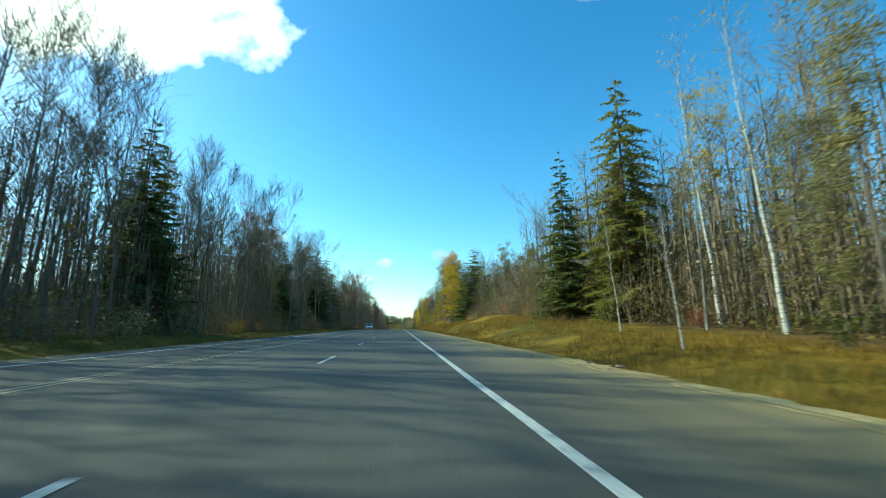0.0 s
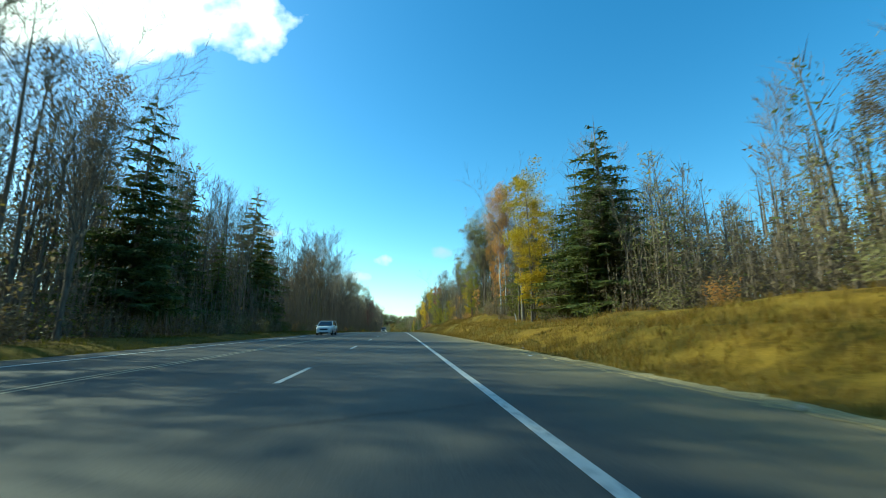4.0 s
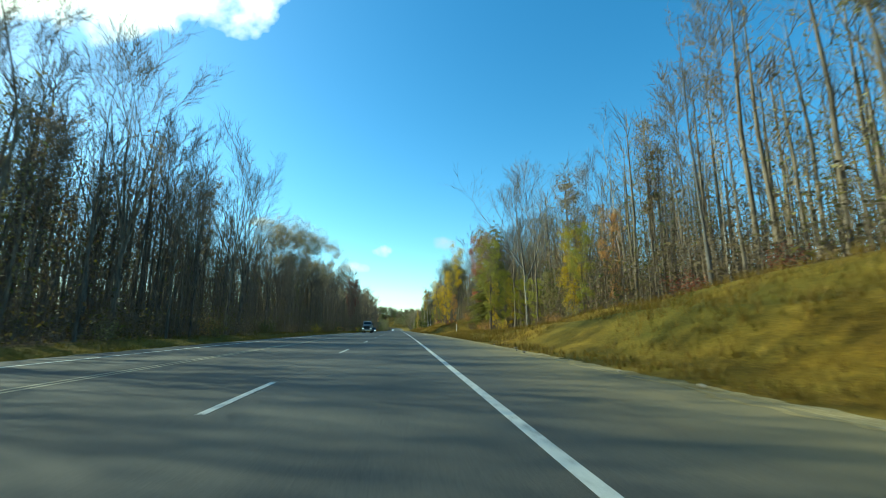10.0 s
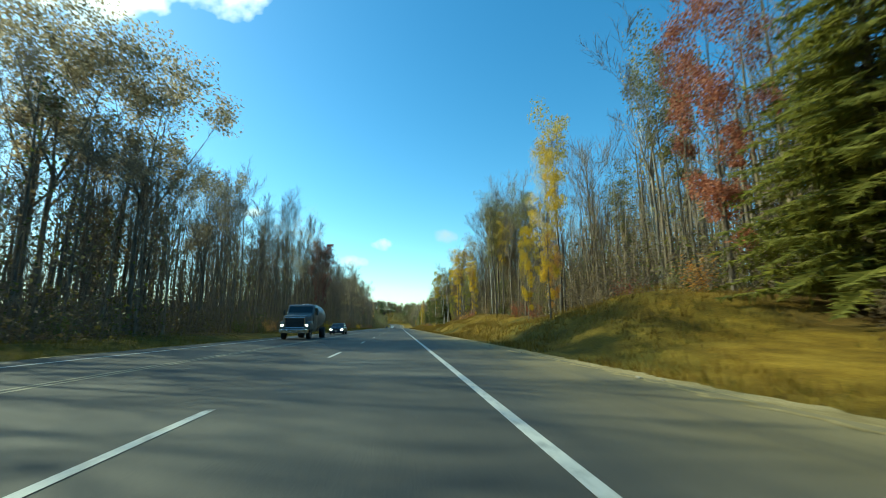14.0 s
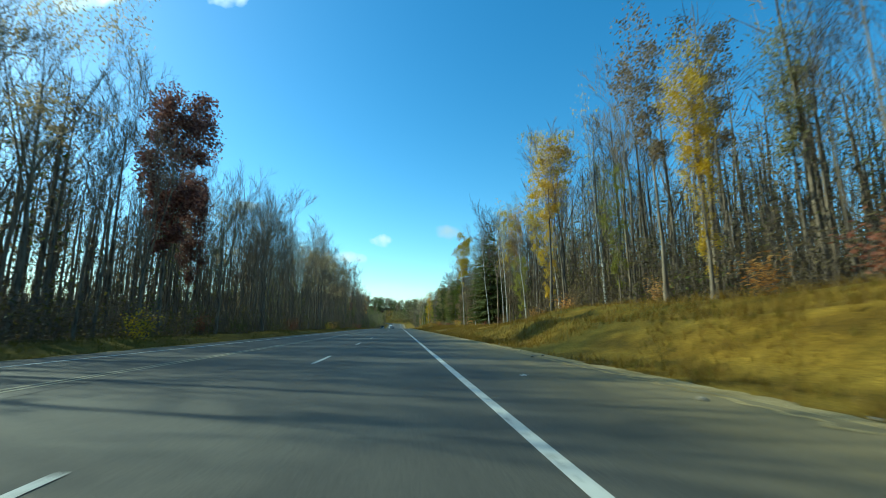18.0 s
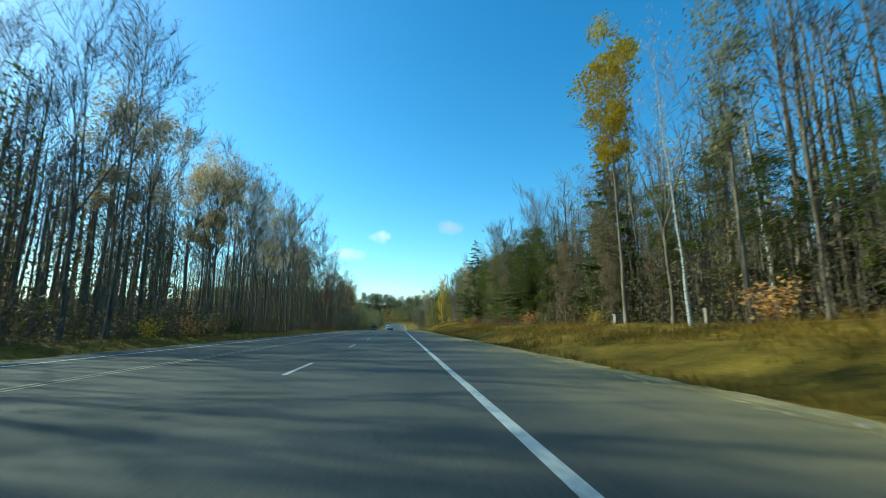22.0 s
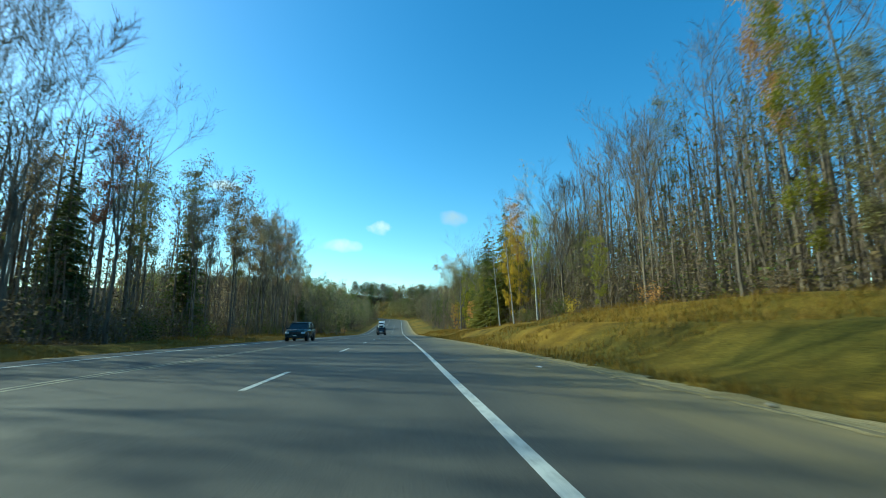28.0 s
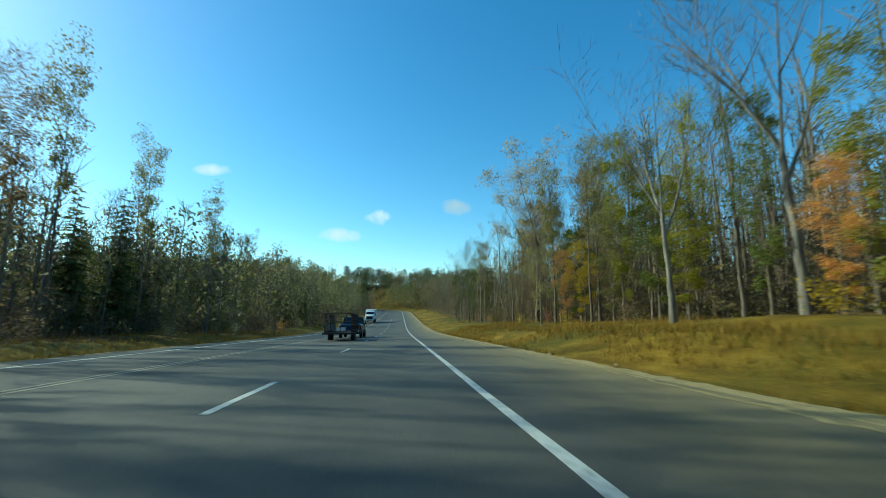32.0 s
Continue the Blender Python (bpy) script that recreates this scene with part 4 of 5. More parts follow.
# ---- grass on the verges ----
def tufts(side, y0, y1, off0, off1, count, tall, mat, label, seed):
    rng = random.Random(seed)
    sh = Shape()
    for k in range(count):
        y = rng.uniform(y0, y1)
        u = off0 + (off1 - off0) * rng.random()
        x = side * u
        thick = noise.noise((x * 0.25, y * 0.12, 1.7))
        if thick < -0.25:
            continue
        z = ground_z(x, y) - 0.03
        for j in range(4):
            h = tall * rng.uniform(0.5, 1.1) * (0.8 + 0.7 * thick)
            a = rng.uniform(0, 6.283)
            c, s = math.cos(a), math.sin(a)
            fx, fy = x + rng.gauss(0, 0.09), y + rng.gauss(0, 0.09)
            lx, ly = rng.gauss(0, 0.3) * h, rng.gauss(0, 0.3) * h
            sh.tri((fx - c * 0.014, fy - s * 0.014, z), (fx + c * 0.014, fy + s * 0.014, z), (fx + lx, fy + ly, z + h))
    ob = part("grass", sh, mat)
    tagged(ob, label, "grass", kind="stuff")


for n in range(4):
    tufts(1, -10 + n * 170, 160 + n * 170, 8.0, 18.5, 11000, 0.5, DRY_GRASS, "tall dry golden grass on the bank", 300 + n)
    tufts(1, -10 + n * 170, 160 + n * 170, 8.2, 16.0, 5000, 0.35, GREEN_GRASS, "olive green grass on the bank", 310 + n)
    tufts(-1, -10 + n * 170, 160 + n * 170, 9.8, 18.0 if n < 3 else 21.0, 5500 if n < 3 else 9000, 0.4, GREEN_GRASS if n != 3 else DRY_GRASS, "short grass on the far verge", 320 + n)
tufts(-1, 156, 182, 10.0, 19.0, 6000, 0.22, LEAVES["green"], "short green mown lawn beside the road", 340)


# ---- clouds, far off ----
def cloud_nodes(bright, sharp, coarse, rx, rz, seed, flat):
    def build(nt, bsdf):
        at = nt.nodes.new("ShaderNodeTexCoord")
        mp = nt.nodes.new("ShaderNodeMapping")
        mp.inputs["Scale"].default_value = (1 / rx, 1, 1 / rz)
        nt.links.new(at.outputs["Object"], mp.inputs[0])
        sep = nt.nodes.new("ShaderNodeSeparateXYZ")
        nt.links.new(mp.outputs[0], sep.inputs[0])
        ax = maths(nt, "POWER", maths(nt, "ABSOLUTE", sep.outputs["X"], 0), flat)
        az = maths(nt, "POWER", maths(nt, "ABSOLUTE", sep.outputs["Z"], 0), flat)
        body = maths(nt, "SUBTRACT", 0.62, maths(nt, "ADD", ax, az))
        mv = nt.nodes.new("ShaderNodeMapping")
        mv.inputs["Location"].default_value = (seed, seed * 2, 0)
        nt.links.new(at.outputs["Object"], mv.inputs[0])
        puff = add(nt, "ShaderNodeTexNoise", Scale=coarse, Detail=4.5, Roughness=0.5)
        nt.links.new(mv.outputs[0], puff.inputs["Vector"])
        sum_ = maths(nt, "ADD", body, maths(nt, "MULTIPLY", maths(nt, "SUBTRACT", puff.outputs["Fac"], 0.5), 2.0))
        cover = span(nt, sum_, 0.0, sharp)
        glow = nt.nodes.new("ShaderNodeEmission")
        glow.inputs["Color"].default_value, glow.inputs["Strength"].default_value = (1, 0.98, 0.95, 1), bright
        clear = nt.nodes.new("ShaderNodeBsdfTransparent")
        mix = nt.nodes.new("ShaderNodeMixShader")
        nt.links.new(cover, mix.inputs[0])
        nt.links.new(clear.outputs[0], mix.inputs[1])
        nt.links.new(glow.outputs[0], mix.inputs[2])
        nt.links.new(mix.outputs[0], nt.nodes["Material Output"].inputs["Surface"])
        nt.nodes.remove(bsdf)
    return build


def cloud(x, y, z, rx, rz, bright, sharp, coarse, seed, label, flat=2.0):
    sh = Shape()
    sh.quad((-rx, 0, -rz), (rx, 0, -rz), (rx, 0, rz), (-rx, 0, rz))
    ob = part("cloud", sh, material("cloud", cloud_nodes(bright, sharp, coarse, rx, rz, seed, flat)))
    ob.location = (x, y, z)
    tagged(ob, label, "cloud", kind="structure")


cloud(-1410, 1800, 1720, 1000, 690, 1.15, 0.4, 0.0042, 3.0, "large bright white cloud in the sun's glare", 4.0)
cloud(-70, 2105, 356, 62, 36, 0.72, 0.9, 0.016, 11.0, "small white cloud in the blue sky")
cloud(-185, 1900, 245, 85, 30, 0.68, 1.0, 0.014, 23.0, "small flat white cloud in the blue sky")
cloud(195, 2075, 385, 75, 40, 0.5, 1.4, 0.014, 31.0, "thin white cloud wisp in the blue sky")
cloud(-500, 1760, 392, 80, 22, 0.7, 1.0, 0.014, 43.0, "thin white streak of cloud")
cloud(-60, 2600, 150, 380, 90, 0.62, 1.6, 0.005, 57.0, "pale bank of cloud low over the road")
cloud(980, 2000, 1900, 190, 80, 0.55, 1.5, 0.006, 61.0, "thin white cloud wisp in the blue sky")

# ---- vehicles ----
GLASS = material("tinted_car_glass", coat_nodes((0.018, 0.024, 0.028), 0.06, dirt=0.1))
RUBBER = material("tyre_rubber", coat_nodes((0.018, 0.018, 0.018), 0.8))
RIM = material("wheel_alloy", coat_nodes((0.45, 0.46, 0.47), 0.35, 0.9))
BLACK = material("black_trim", coat_nodes((0.02, 0.02, 0.021), 0.55))
CHROME = material("bright_trim", coat_nodes((0.7, 0.7, 0.7), 0.2, 1.0, 0.1))
LAMP_LENS = material("headlight_lens", coat_nodes((0.75, 0.77, 0.78), 0.12, dirt=0.05))
def lit_nodes(nt, bsdf):
    bsdf.inputs["Base Color"].default_value = (0.9, 0.9, 0.86, 1)
    bsdf.inputs["Roughness"].default_value = 0.15
    bsdf.inputs["Emission Color"].default_value = (1.0, 0.97, 0.88, 1)
    bsdf.inputs["Emission Strength"].default_value = 5.0


LIT_LENS = material("lit_headlight", lit_nodes)
TAIL_LENS = material("tail_light_lens", coat_nodes((0.25, 0.015, 0.012), 0.2))
SILVER = material("silver_white_car_paint", coat_nodes((0.62, 0.65, 0.67), 0.28))
NAVY = material("dark_blue_car_paint", coat_nodes((0.015, 0.03, 0.06), 0.25))
DARK_GREEN = material("dark_green_car_paint", coat_nodes((0.018, 0.035, 0.036), 0.25))
GREY_TRUCK = material("grey_truck_paint", coat_nodes((0.10, 0.115, 0.115), 0.4))
TANK = material("dull_metal_tank", coat_nodes((0.24, 0.25, 0.25), 0.5, 0.5))
RUSTY = material("rusty_dark_steel", coat_nodes((0.055, 0.04, 0.032), 0.75, 0.3, 0.6))
OLD_WOOD = material("weathered_boards", bark_nodes((0.07, 0.055, 0.04), (0.2, 0.165, 0.125), 6))
POST_WHITE = material("white_plastic", coat_nodes((0.78, 0.77, 0.72), 0.5))
POST_ORANGE = material("orange_plastic", coat_nodes((0.55, 0.16, 0.04), 0.5))
STONE = material("pale_stone", bark_nodes((0.2, 0.17, 0.12), (0.42, 0.37, 0.28), 12))


def loft(sh, sections, slot=0, closed=False):
    """Skin over cross-sections with the same number of points, capped at both ends."""
    base = len(sh.v)
    n = len(sections[0])
    for sec in sections:
        sh.v += [tuple(p) for p in sec]
    for j in range(len(sections) - 1):
        for i in range(n):
            k = (i + 1) % n
            sh.face((base + j * n + i, base + j * n + k, base + (j + 1) * n + k, base + (j + 1) * n + i), slot)
    sh.face([base + i for i in range(n)][::-1], slot)
    sh.face([base + (len(sections) - 1) * n + i for i in range(n)], slot)


def hull(y, w, z0, z1, tuck=0.92):
    """A rounded body section."""
    m = (z0 + z1) / 2
    half = [(w * 0.86, z0), (w * 0.97, z0 + 0.12 * (z1 - z0)), (w, m), (w * 0.985, z1 - 0.22 * (z1 - z0)), (w * tuck, z1 - 0.03), (w * tuck * 0.9, z1)]
    return [(x, y, z) for x, z in half] + [(-x, y, z) for x, z in reversed(half)]


def slab(sh, y0, z0, w0, y1, z1, w1, lift=0.012):
    """A sloping pane across the car from (y0, z0) to (y1, z1)."""
    way = Vector((0, y1 - y0, z1 - z0))
    nrm = Vector((0, -way.z, way.y)).normalized() * lift
    a, b, c, d = (Vector(p) + nrm for p in ((-w0, y0, z0), (w0, y0, z0), (w1, y1, z1), (-w1, y1, z1)))
    sh.quad(a, b, c, d)


def spin(sh, profile, sides, slot=0):
    """A turned solid about the x axis, from (x, r) pairs."""
    base = len(sh.v)
    for x, r in profile:
        for k in range(sides):
            a = 2 * math.pi * k / sides
            sh.v.append((x, r * math.cos(a), r * math.sin(a)))
    for j in range(len(profile) - 1):
        for k in range(sides):
            i = (k + 1) % sides
            sh.face((base + j * sides + k, base + j * sides + i, base + (j + 1) * sides + i, base + (j + 1) * sides + k), slot)
    for j in (0, len(profile) - 1):
        ids = [base + j * sides + k for k in range(sides)]
        sh.face(ids if j else ids[::-1], slot)


def wheel(parent, x, y, r, wide=0.22):
    side = 1 if x > 0 else -1
    ty = Shape()
    h = wide / 2
    spin(ty, [(-h * 0.7, r * 0.62), (-h, r * 0.72), (-h, r * 0.92), (-h * 0.75, r), (h * 0.75, r), (h, r * 0.92), (h, r * 0.72), (h * 0.7, r * 0.62)], 22)
    hub = new("wheel")
    hub.parent = parent
    hub.location = (x, y, r)
    tyre = part("tyre", ty, RUBBER, hub)
    rm = Shape()
    spin(rm, [(side * (h * 0.5), r * 0.63), (side * (h * 0.8), r * 0.58), (side * (h * 0.55), r * 0.5), (side * h * 0.6, r * 0.2), (side * h * 0.85, r * 0.12), (side * h * 0.85, 0.01)], 18)
    part("rim", rm, RIM, hub, smooth=False)


def solid(name, parent, mat, boxes, label=""):
    sh = Shape()
    for b in boxes:
        box(sh, *b)
    ob = part(name, sh, mat, parent, label, smooth=False)
    bev = ob.modifiers.new("edge", "BEVEL")
    bev.width, bev.segments = 0.018, 2
    return ob


def car(name, label, category, paint, length, w, hood, belt, roof, base, screen, top0, top1, tail, r=0.33, front_axle=0.9, rear_axle=None, bed=None, lamps=None):
    """A road vehicle with its nose at y = 0; screen: where the windscreen starts, top0..top1: the roof, tail: foot of the rear window."""
    ob = new(name)
    tagged(ob, label, category)
    sh = Shape()
    rear_top = bed if bed else belt
    loft(sh, [hull(0.0, w * 0.78, base + 0.10, hood - 0.20), hull(0.07, w * 0.9, base + 0.03, hood - 0.10), hull(0.35, w * 0.97, base, hood - 0.03), hull(screen * 0.7, w, base, hood + 0.03),
              hull(screen, w, base, belt - 0.02), hull(top0 + 0.3, w, base, belt), hull(tail, w, base, rear_top), hull(length - 0.25, w * 0.98, base, rear_top), hull(length - 0.05, w * 0.93, base + 0.05, rear_top - 0.06), hull(length, w * 0.86, base + 0.12, rear_top - 0.15)])
    part("body", sh, paint, ob)
    cab = Shape()
    wt2 = w * 0.76
    loft(cab, [[(w * 0.9, screen, belt - 0.06), (w * 0.9, screen, belt - 0.05), (-w * 0.9, screen, belt - 0.05), (-w * 0.9, screen, belt - 0.06)],
               [(w * 0.93, top0, belt - 0.06), (wt2, top0, roof - 0.05), (-wt2, top0, roof - 0.05), (-w * 0.93, top0, belt - 0.06)],
               [(w * 0.93, top1, belt - 0.06), (wt2, top1, roof - 0.05), (-wt2, top1, roof - 0.05), (-w * 0.93, top1, belt - 0.06)],
               [(w * 0.9, tail, belt - 0.06), (w * 0.9, tail, belt - 0.05), (-w * 0.9, tail, belt - 0.05), (-w * 0.9, tail, belt - 0.06)]])
    part("cabin", cab, BLACK, ob, "dark cabin behind the glass", smooth=False)
    for pane_name, y0, y1 in (("windscreen", screen, top0), ("rear_window", tail, top1)):
        low, high = Vector((0, y0, belt - 0.05)), Vector((0, y1, roof - 0.05))
        out = Vector((0, -1, 0.6) if y1 > y0 else (0, 1, 0.6)).normalized() * 0.012
        a, b = low.lerp(high, 0.06) + out, low.lerp(high, 0.93) + out
        pane = Shape()
        pane.quad(a + Vector((-w * 0.84, 0, 0)), a + Vector((w * 0.84, 0, 0)), b + Vector((wt2 * 0.93, 0, 0)), b + Vector((-wt2 * 0.93, 0, 0)))
        part(pane_name, pane, GLASS, ob, "dark tinted glass", smooth=False)
    cuts = [top0 - 0.12, (top0 + top1) / 2 - 0.15, top1 + 0.05] if top1 - top0 < 2 else [top0 - 0.2, top0 + 0.72, top1 - 0.78, top1 + 0.12]
    for s in (-1, 1):
        for y0, y1 in zip(cuts, cuts[1:]):
            y0, y1 = y0 + 0.05, y1 - 0.05
            skew = 0.28 if y0 < top0 else 0.0
            back = 0.16 if y1 > top1 - 0.1 else 0.0
            pane = Shape()
            lo_x, hi_x = s * (w * 0.925 + 0.012), s * (wt2 + 0.022)
            pane.quad((lo_x, y0 - skew, belt - 0.01), (lo_x, y1 + back * 0.3, belt - 0.01), (hi_x, y1 - back, roof - 0.11), (hi_x, y0 + skew * 0.5, roof - 0.11))
            part("side_window", pane, GLASS, ob, "dark tinted glass", smooth=False)
    bonnet = Shape()
    loft(bonnet, [[(w * 0.74, 0.16, hood - 0.075), (w * 0.6, 0.16, hood - 0.045), (-w * 0.6, 0.16, hood - 0.045), (-w * 0.74, 0.16, hood - 0.075)],
                  [(w * 0.84, screen * 0.6, hood + 0.005), (w * 0.62, screen * 0.6, hood + 0.05), (-w * 0.62, screen * 0.6, hood + 0.05), (-w * 0.84, screen * 0.6, hood + 0.005)],
                  [(w * 0.86, screen - 0.02, belt - 0.06), (w * 0.64, screen - 0.02, belt - 0.005), (-w * 0.64, screen - 0.02, belt - 0.005), (-w * 0.86, screen - 0.02, belt - 0.06)]])
    part("bonnet", bonnet, paint, ob)
    solid("number_plate", ob, POST_WHITE, [(-0.15, 0.15, -0.068, -0.05, base + 0.2, base + 0.3)], "plain pale plate")
    for s in (-1, 1):
        arm = Shape()
        arm.tube([Vector((s * 0.1, screen + 0.02, belt - 0.02)), Vector((s * 0.1 - 0.62, screen + 0.10, belt + 0.035))], [0.012, 0.008], 5)
        part("wiper", arm, BLACK, ob)
        for k in range(2):
            seam = Shape()
            y0 = top0 + 0.02 + k * 0.98
            if y0 < tail - 0.2:
                box(seam, s * w * 0.996 - 0.006, s * w * 0.996 + 0.006, y0, y0 + 0.012, base + 0.12, belt - 0.08)
                part("door_seam", seam, BLACK, ob, smooth=False)
    rf = Shape()
    loft(rf, [[(wt2 * 0.96, top0 - 0.1, roof - 0.09), (wt2 * 0.9, top0 - 0.08, roof - 0.05), (-wt2 * 0.9, top0 - 0.08, roof - 0.05), (-wt2 * 0.96, top0 - 0.1, roof - 0.09)],
              [(wt2 + 0.02, top0 + 0.15, roof - 0.07), (wt2 * 0.9, top0 + 0.15, roof - 0.005), (-wt2 * 0.9, top0 + 0.15, roof - 0.005), (-wt2 - 0.02, top0 + 0.15, roof - 0.07)],
              [(wt2 + 0.02, top1 - 0.1, roof - 0.07), (wt2 * 0.9, top1 - 0.1, roof), (-wt2 * 0.9, top1 - 0.1, roof), (-wt2 - 0.02, top1 - 0.1, roof - 0.07)],
              [(wt2 * 0.98, top1 + 0.08, roof - 0.1), (wt2 * 0.9, top1 + 0.06, roof - 0.06), (-wt2 * 0.9, top1 + 0.06, roof - 0.06), (-wt2 * 0.98, top1 + 0.08, roof - 0.1)]])
    part("roof", rf, paint, ob)
    for s in (-1, 1):
        for y0, y1 in ((screen, top0), (tail, top1)):
            p = Shape()
            p.tube([Vector((s * w * 0.91, y0, belt - 0.05)), Vector((s * (wt2 + 0.01), y1, roof - 0.06))], [0.05, 0.045], 6)
            part("pillar", p, paint, ob)
        for y0 in ((top0 + top1) / 2 - 0.15,) if top1 - top0 < 2 else (top0 + 0.75, top1 - 0.75):
            p = Shape()
            p.tube([Vector((s * w * 0.945, y0, belt - 0.05)), Vector((s * (wt2 + 0.012), y0, roof - 0.06))], [0.04, 0.035], 6)
            part("pillar", p, BLACK, ob)
        mir = Shape()
        loft(mir, [[(s * w * 0.95, screen + 0.28, belt - 0.02), (s * (w + 0.2), screen + 0.3, belt), (s * (w + 0.2), screen + 0.32, belt + 0.13), (s * w * 0.95, screen + 0.3, belt + 0.09)],
                   [(s * w * 0.95, screen + 0.40, belt - 0.02), (s * (w + 0.19), screen + 0.42, belt), (s * (w + 0.19), screen + 0.42, belt + 0.13), (s * w * 0.95, screen + 0.40, belt + 0.09)]])
        part("mirror", mir, paint, ob)
        lens = Shape()
        loft(lens, [hull(-0.03, 0.16, hood - 0.37, hood - 0.21), hull(0.3, 0.20, hood - 0.38, hood - 0.13)])
        lob = part("headlight", lens, lamps or LAMP_LENS, ob, "lit headlight" if lamps else "clear headlight")
        lob.location = (s * w * 0.72, 0.02, 0)
        solid("tail_light", ob, TAIL_LENS, [(s * w * 0.8 - 0.08, s * w * 0.8 + 0.08, length - 0.12, length + 0.012, rear_top - 0.42, rear_top - 0.16)], "red tail light")
        for y in (front_axle, rear_axle or length - 0.95):
            arch = Shape()
            spin(arch, [(-0.015, r * 1.2), (0.015, r * 1.2)], 20)
            a_ob = part("wheel_arch", arch, BLACK, ob)
            a_ob.location = (s * (w - 0.004), y, r * 1.05)
            wheel(ob, s * (w - 0.1), y, r)
        for k in range(2):
            y0 = top0 + 0.1 + k * 0.95
            if y0 + 0.3 < tail:
                solid("door_handle", ob, BLACK, [(s * w - 0.01, s * w + 0.025, y0 + 0.6, y0 + 0.76, belt - 0.17, belt - 0.13)])
    solid("grille", ob, BLACK, [(-w * 0.48, w * 0.48, -0.02, 0.1, hood - 0.38, hood - 0.2)], "dark grille")
    solid("bumper", ob, paint, [(-w * 0.82, w * 0.82, -0.05, 0.15, base + 0.12, base + 0.32)])
    solid("air_intake", ob, BLACK, [(-w * 0.55, w * 0.55, -0.062, 0.0, base + 0.06, base + 0.14)])
    solid("bumper", ob, paint if not bed else CHROME, [(-w * 0.84, w * 0.84, length - 0.12, length + 0.06, base + 0.14, base + 0.36)])
    return ob


def stand(ob, x, y, facing_away=False):
    ob.matrix_basis = pose(x, y, road_z(y) + 0.004, -slope(y) if facing_away else slope(y), 0, 180 if facing_away else 0)
    return ob


van = car("minivan", "silver-white minivan with dark tinted windows on the road", "car", SILVER, 4.75, 0.97, 1.0, 1.12, 1.76, 0.24, 0.75, 1.8, 4.3, 4.68, 0.34, 0.92, 3.85)
stand(van, -6.85, 130.2)
suv = car("dark_car", "dark green sport utility car on the road", "car", DARK_GREEN, 4.6, 0.93, 1.02, 1.08, 1.68, 0.26, 1.25, 1.9, 3.9, 4.45, 0.35, 0.9, 3.65)
stand(suv, -6.4, 567.5)
sedan = car("dark_car", "small dark car with its headlights on", "car", NAVY, 4.5, 0.9, 0.92, 0.98, 1.46, 0.2, 1.25, 1.95, 3.2, 3.85, 0.32, 0.9, 3.55, lamps=LIT_LENS)
stand(sedan, -5.7, 322.0)
pickup = car("pickup_truck", "dark blue pickup truck towing a trailer", "truck", NAVY, 5.7, 0.98, 1.16, 1.22, 1.9, 0.36, 1.35, 1.95, 3.15, 3.4, 0.39, 1.0, 4.5, bed=1.25)
solid("truck_bed", pickup, BLACK, [(-0.72, 0.72, 3.6, 5.5, 1.252, 1.262)], "dark open truck bed")
stand(pickup, -1.95, 647.8, True)


def stake_trailer():
    ob = new("utility_trailer")
    tagged(ob, "dark rusty utility trailer with high slatted sides", "trailer")
    solid("deck", ob, RUSTY, [(-0.95, 0.95, 0, 4.6, 0.52, 0.62)])
    solid("bumper", ob, RUSTY, [(-1.1, 1.1, -0.12, 0.05, 0.46, 0.60)], "wide rear beam")
    solid("drawbar", ob, RUSTY, [(-0.06, 0.06, 4.6, 5.9, 0.46, 0.56)])
    for s in (-1, 1):
        for k in range(9):
            y = 0.03 + k * 0.56
            solid("post", ob, RUSTY, [(s * 0.93 - 0.03, s * 0.93 + 0.03, y, y + 0.06, 0.6, 1.95)])
        for z in (0.75, 1.1, 1.5, 1.9):
            solid("rail", ob, RUSTY, [(s * 0.93 - 0.022, s * 0.93 + 0.022, 0.02, 4.58, z, z + 0.07)])
        solid("side_board", ob, OLD_WOOD, [(s * 0.90 - 0.015, s * 0.90 + 0.015, 0.05, 4.55, 0.64, 1.12)])
        wheel(ob, s * 0.84, 1.9, 0.34)
        wheel(ob, s * 0.84, 2.7, 0.34)
        solid("mudguard", ob, RUSTY, [(s * 0.84 - 0.14, s * 0.84 + 0.14, 1.5, 3.1, 0.70, 0.73)])
    for k in range(6):
        x = -0.9 + k * 0.36
        solid("gate_bar", ob, RUSTY, [(x - 0.02, x + 0.02, 0.0, 0.04, 0.62, 1.95)])
    for z in (0.66, 1.3, 1.91):
        solid("gate_rail", ob, RUSTY, [(-0.93, 0.93, -0.01, 0.03, z, z + 0.06)])
    return ob


trailer = stake_trailer()
trailer.matrix_basis = pose(-1.95, 635.0, road_z(635.0) + 0.004, slope(637), 0, 0)
load = solid("white_sack", None, POST_WHITE, [(-0.3, 0.35, 0, 0.8, 0, 0.3)])
load.matrix_basis = pose(-1.9, 636.2, road_z(636.2) + 0.63, slope(636), 0, 8)
tagged(load, "pale plastic sack lying on the trailer deck", "sack")


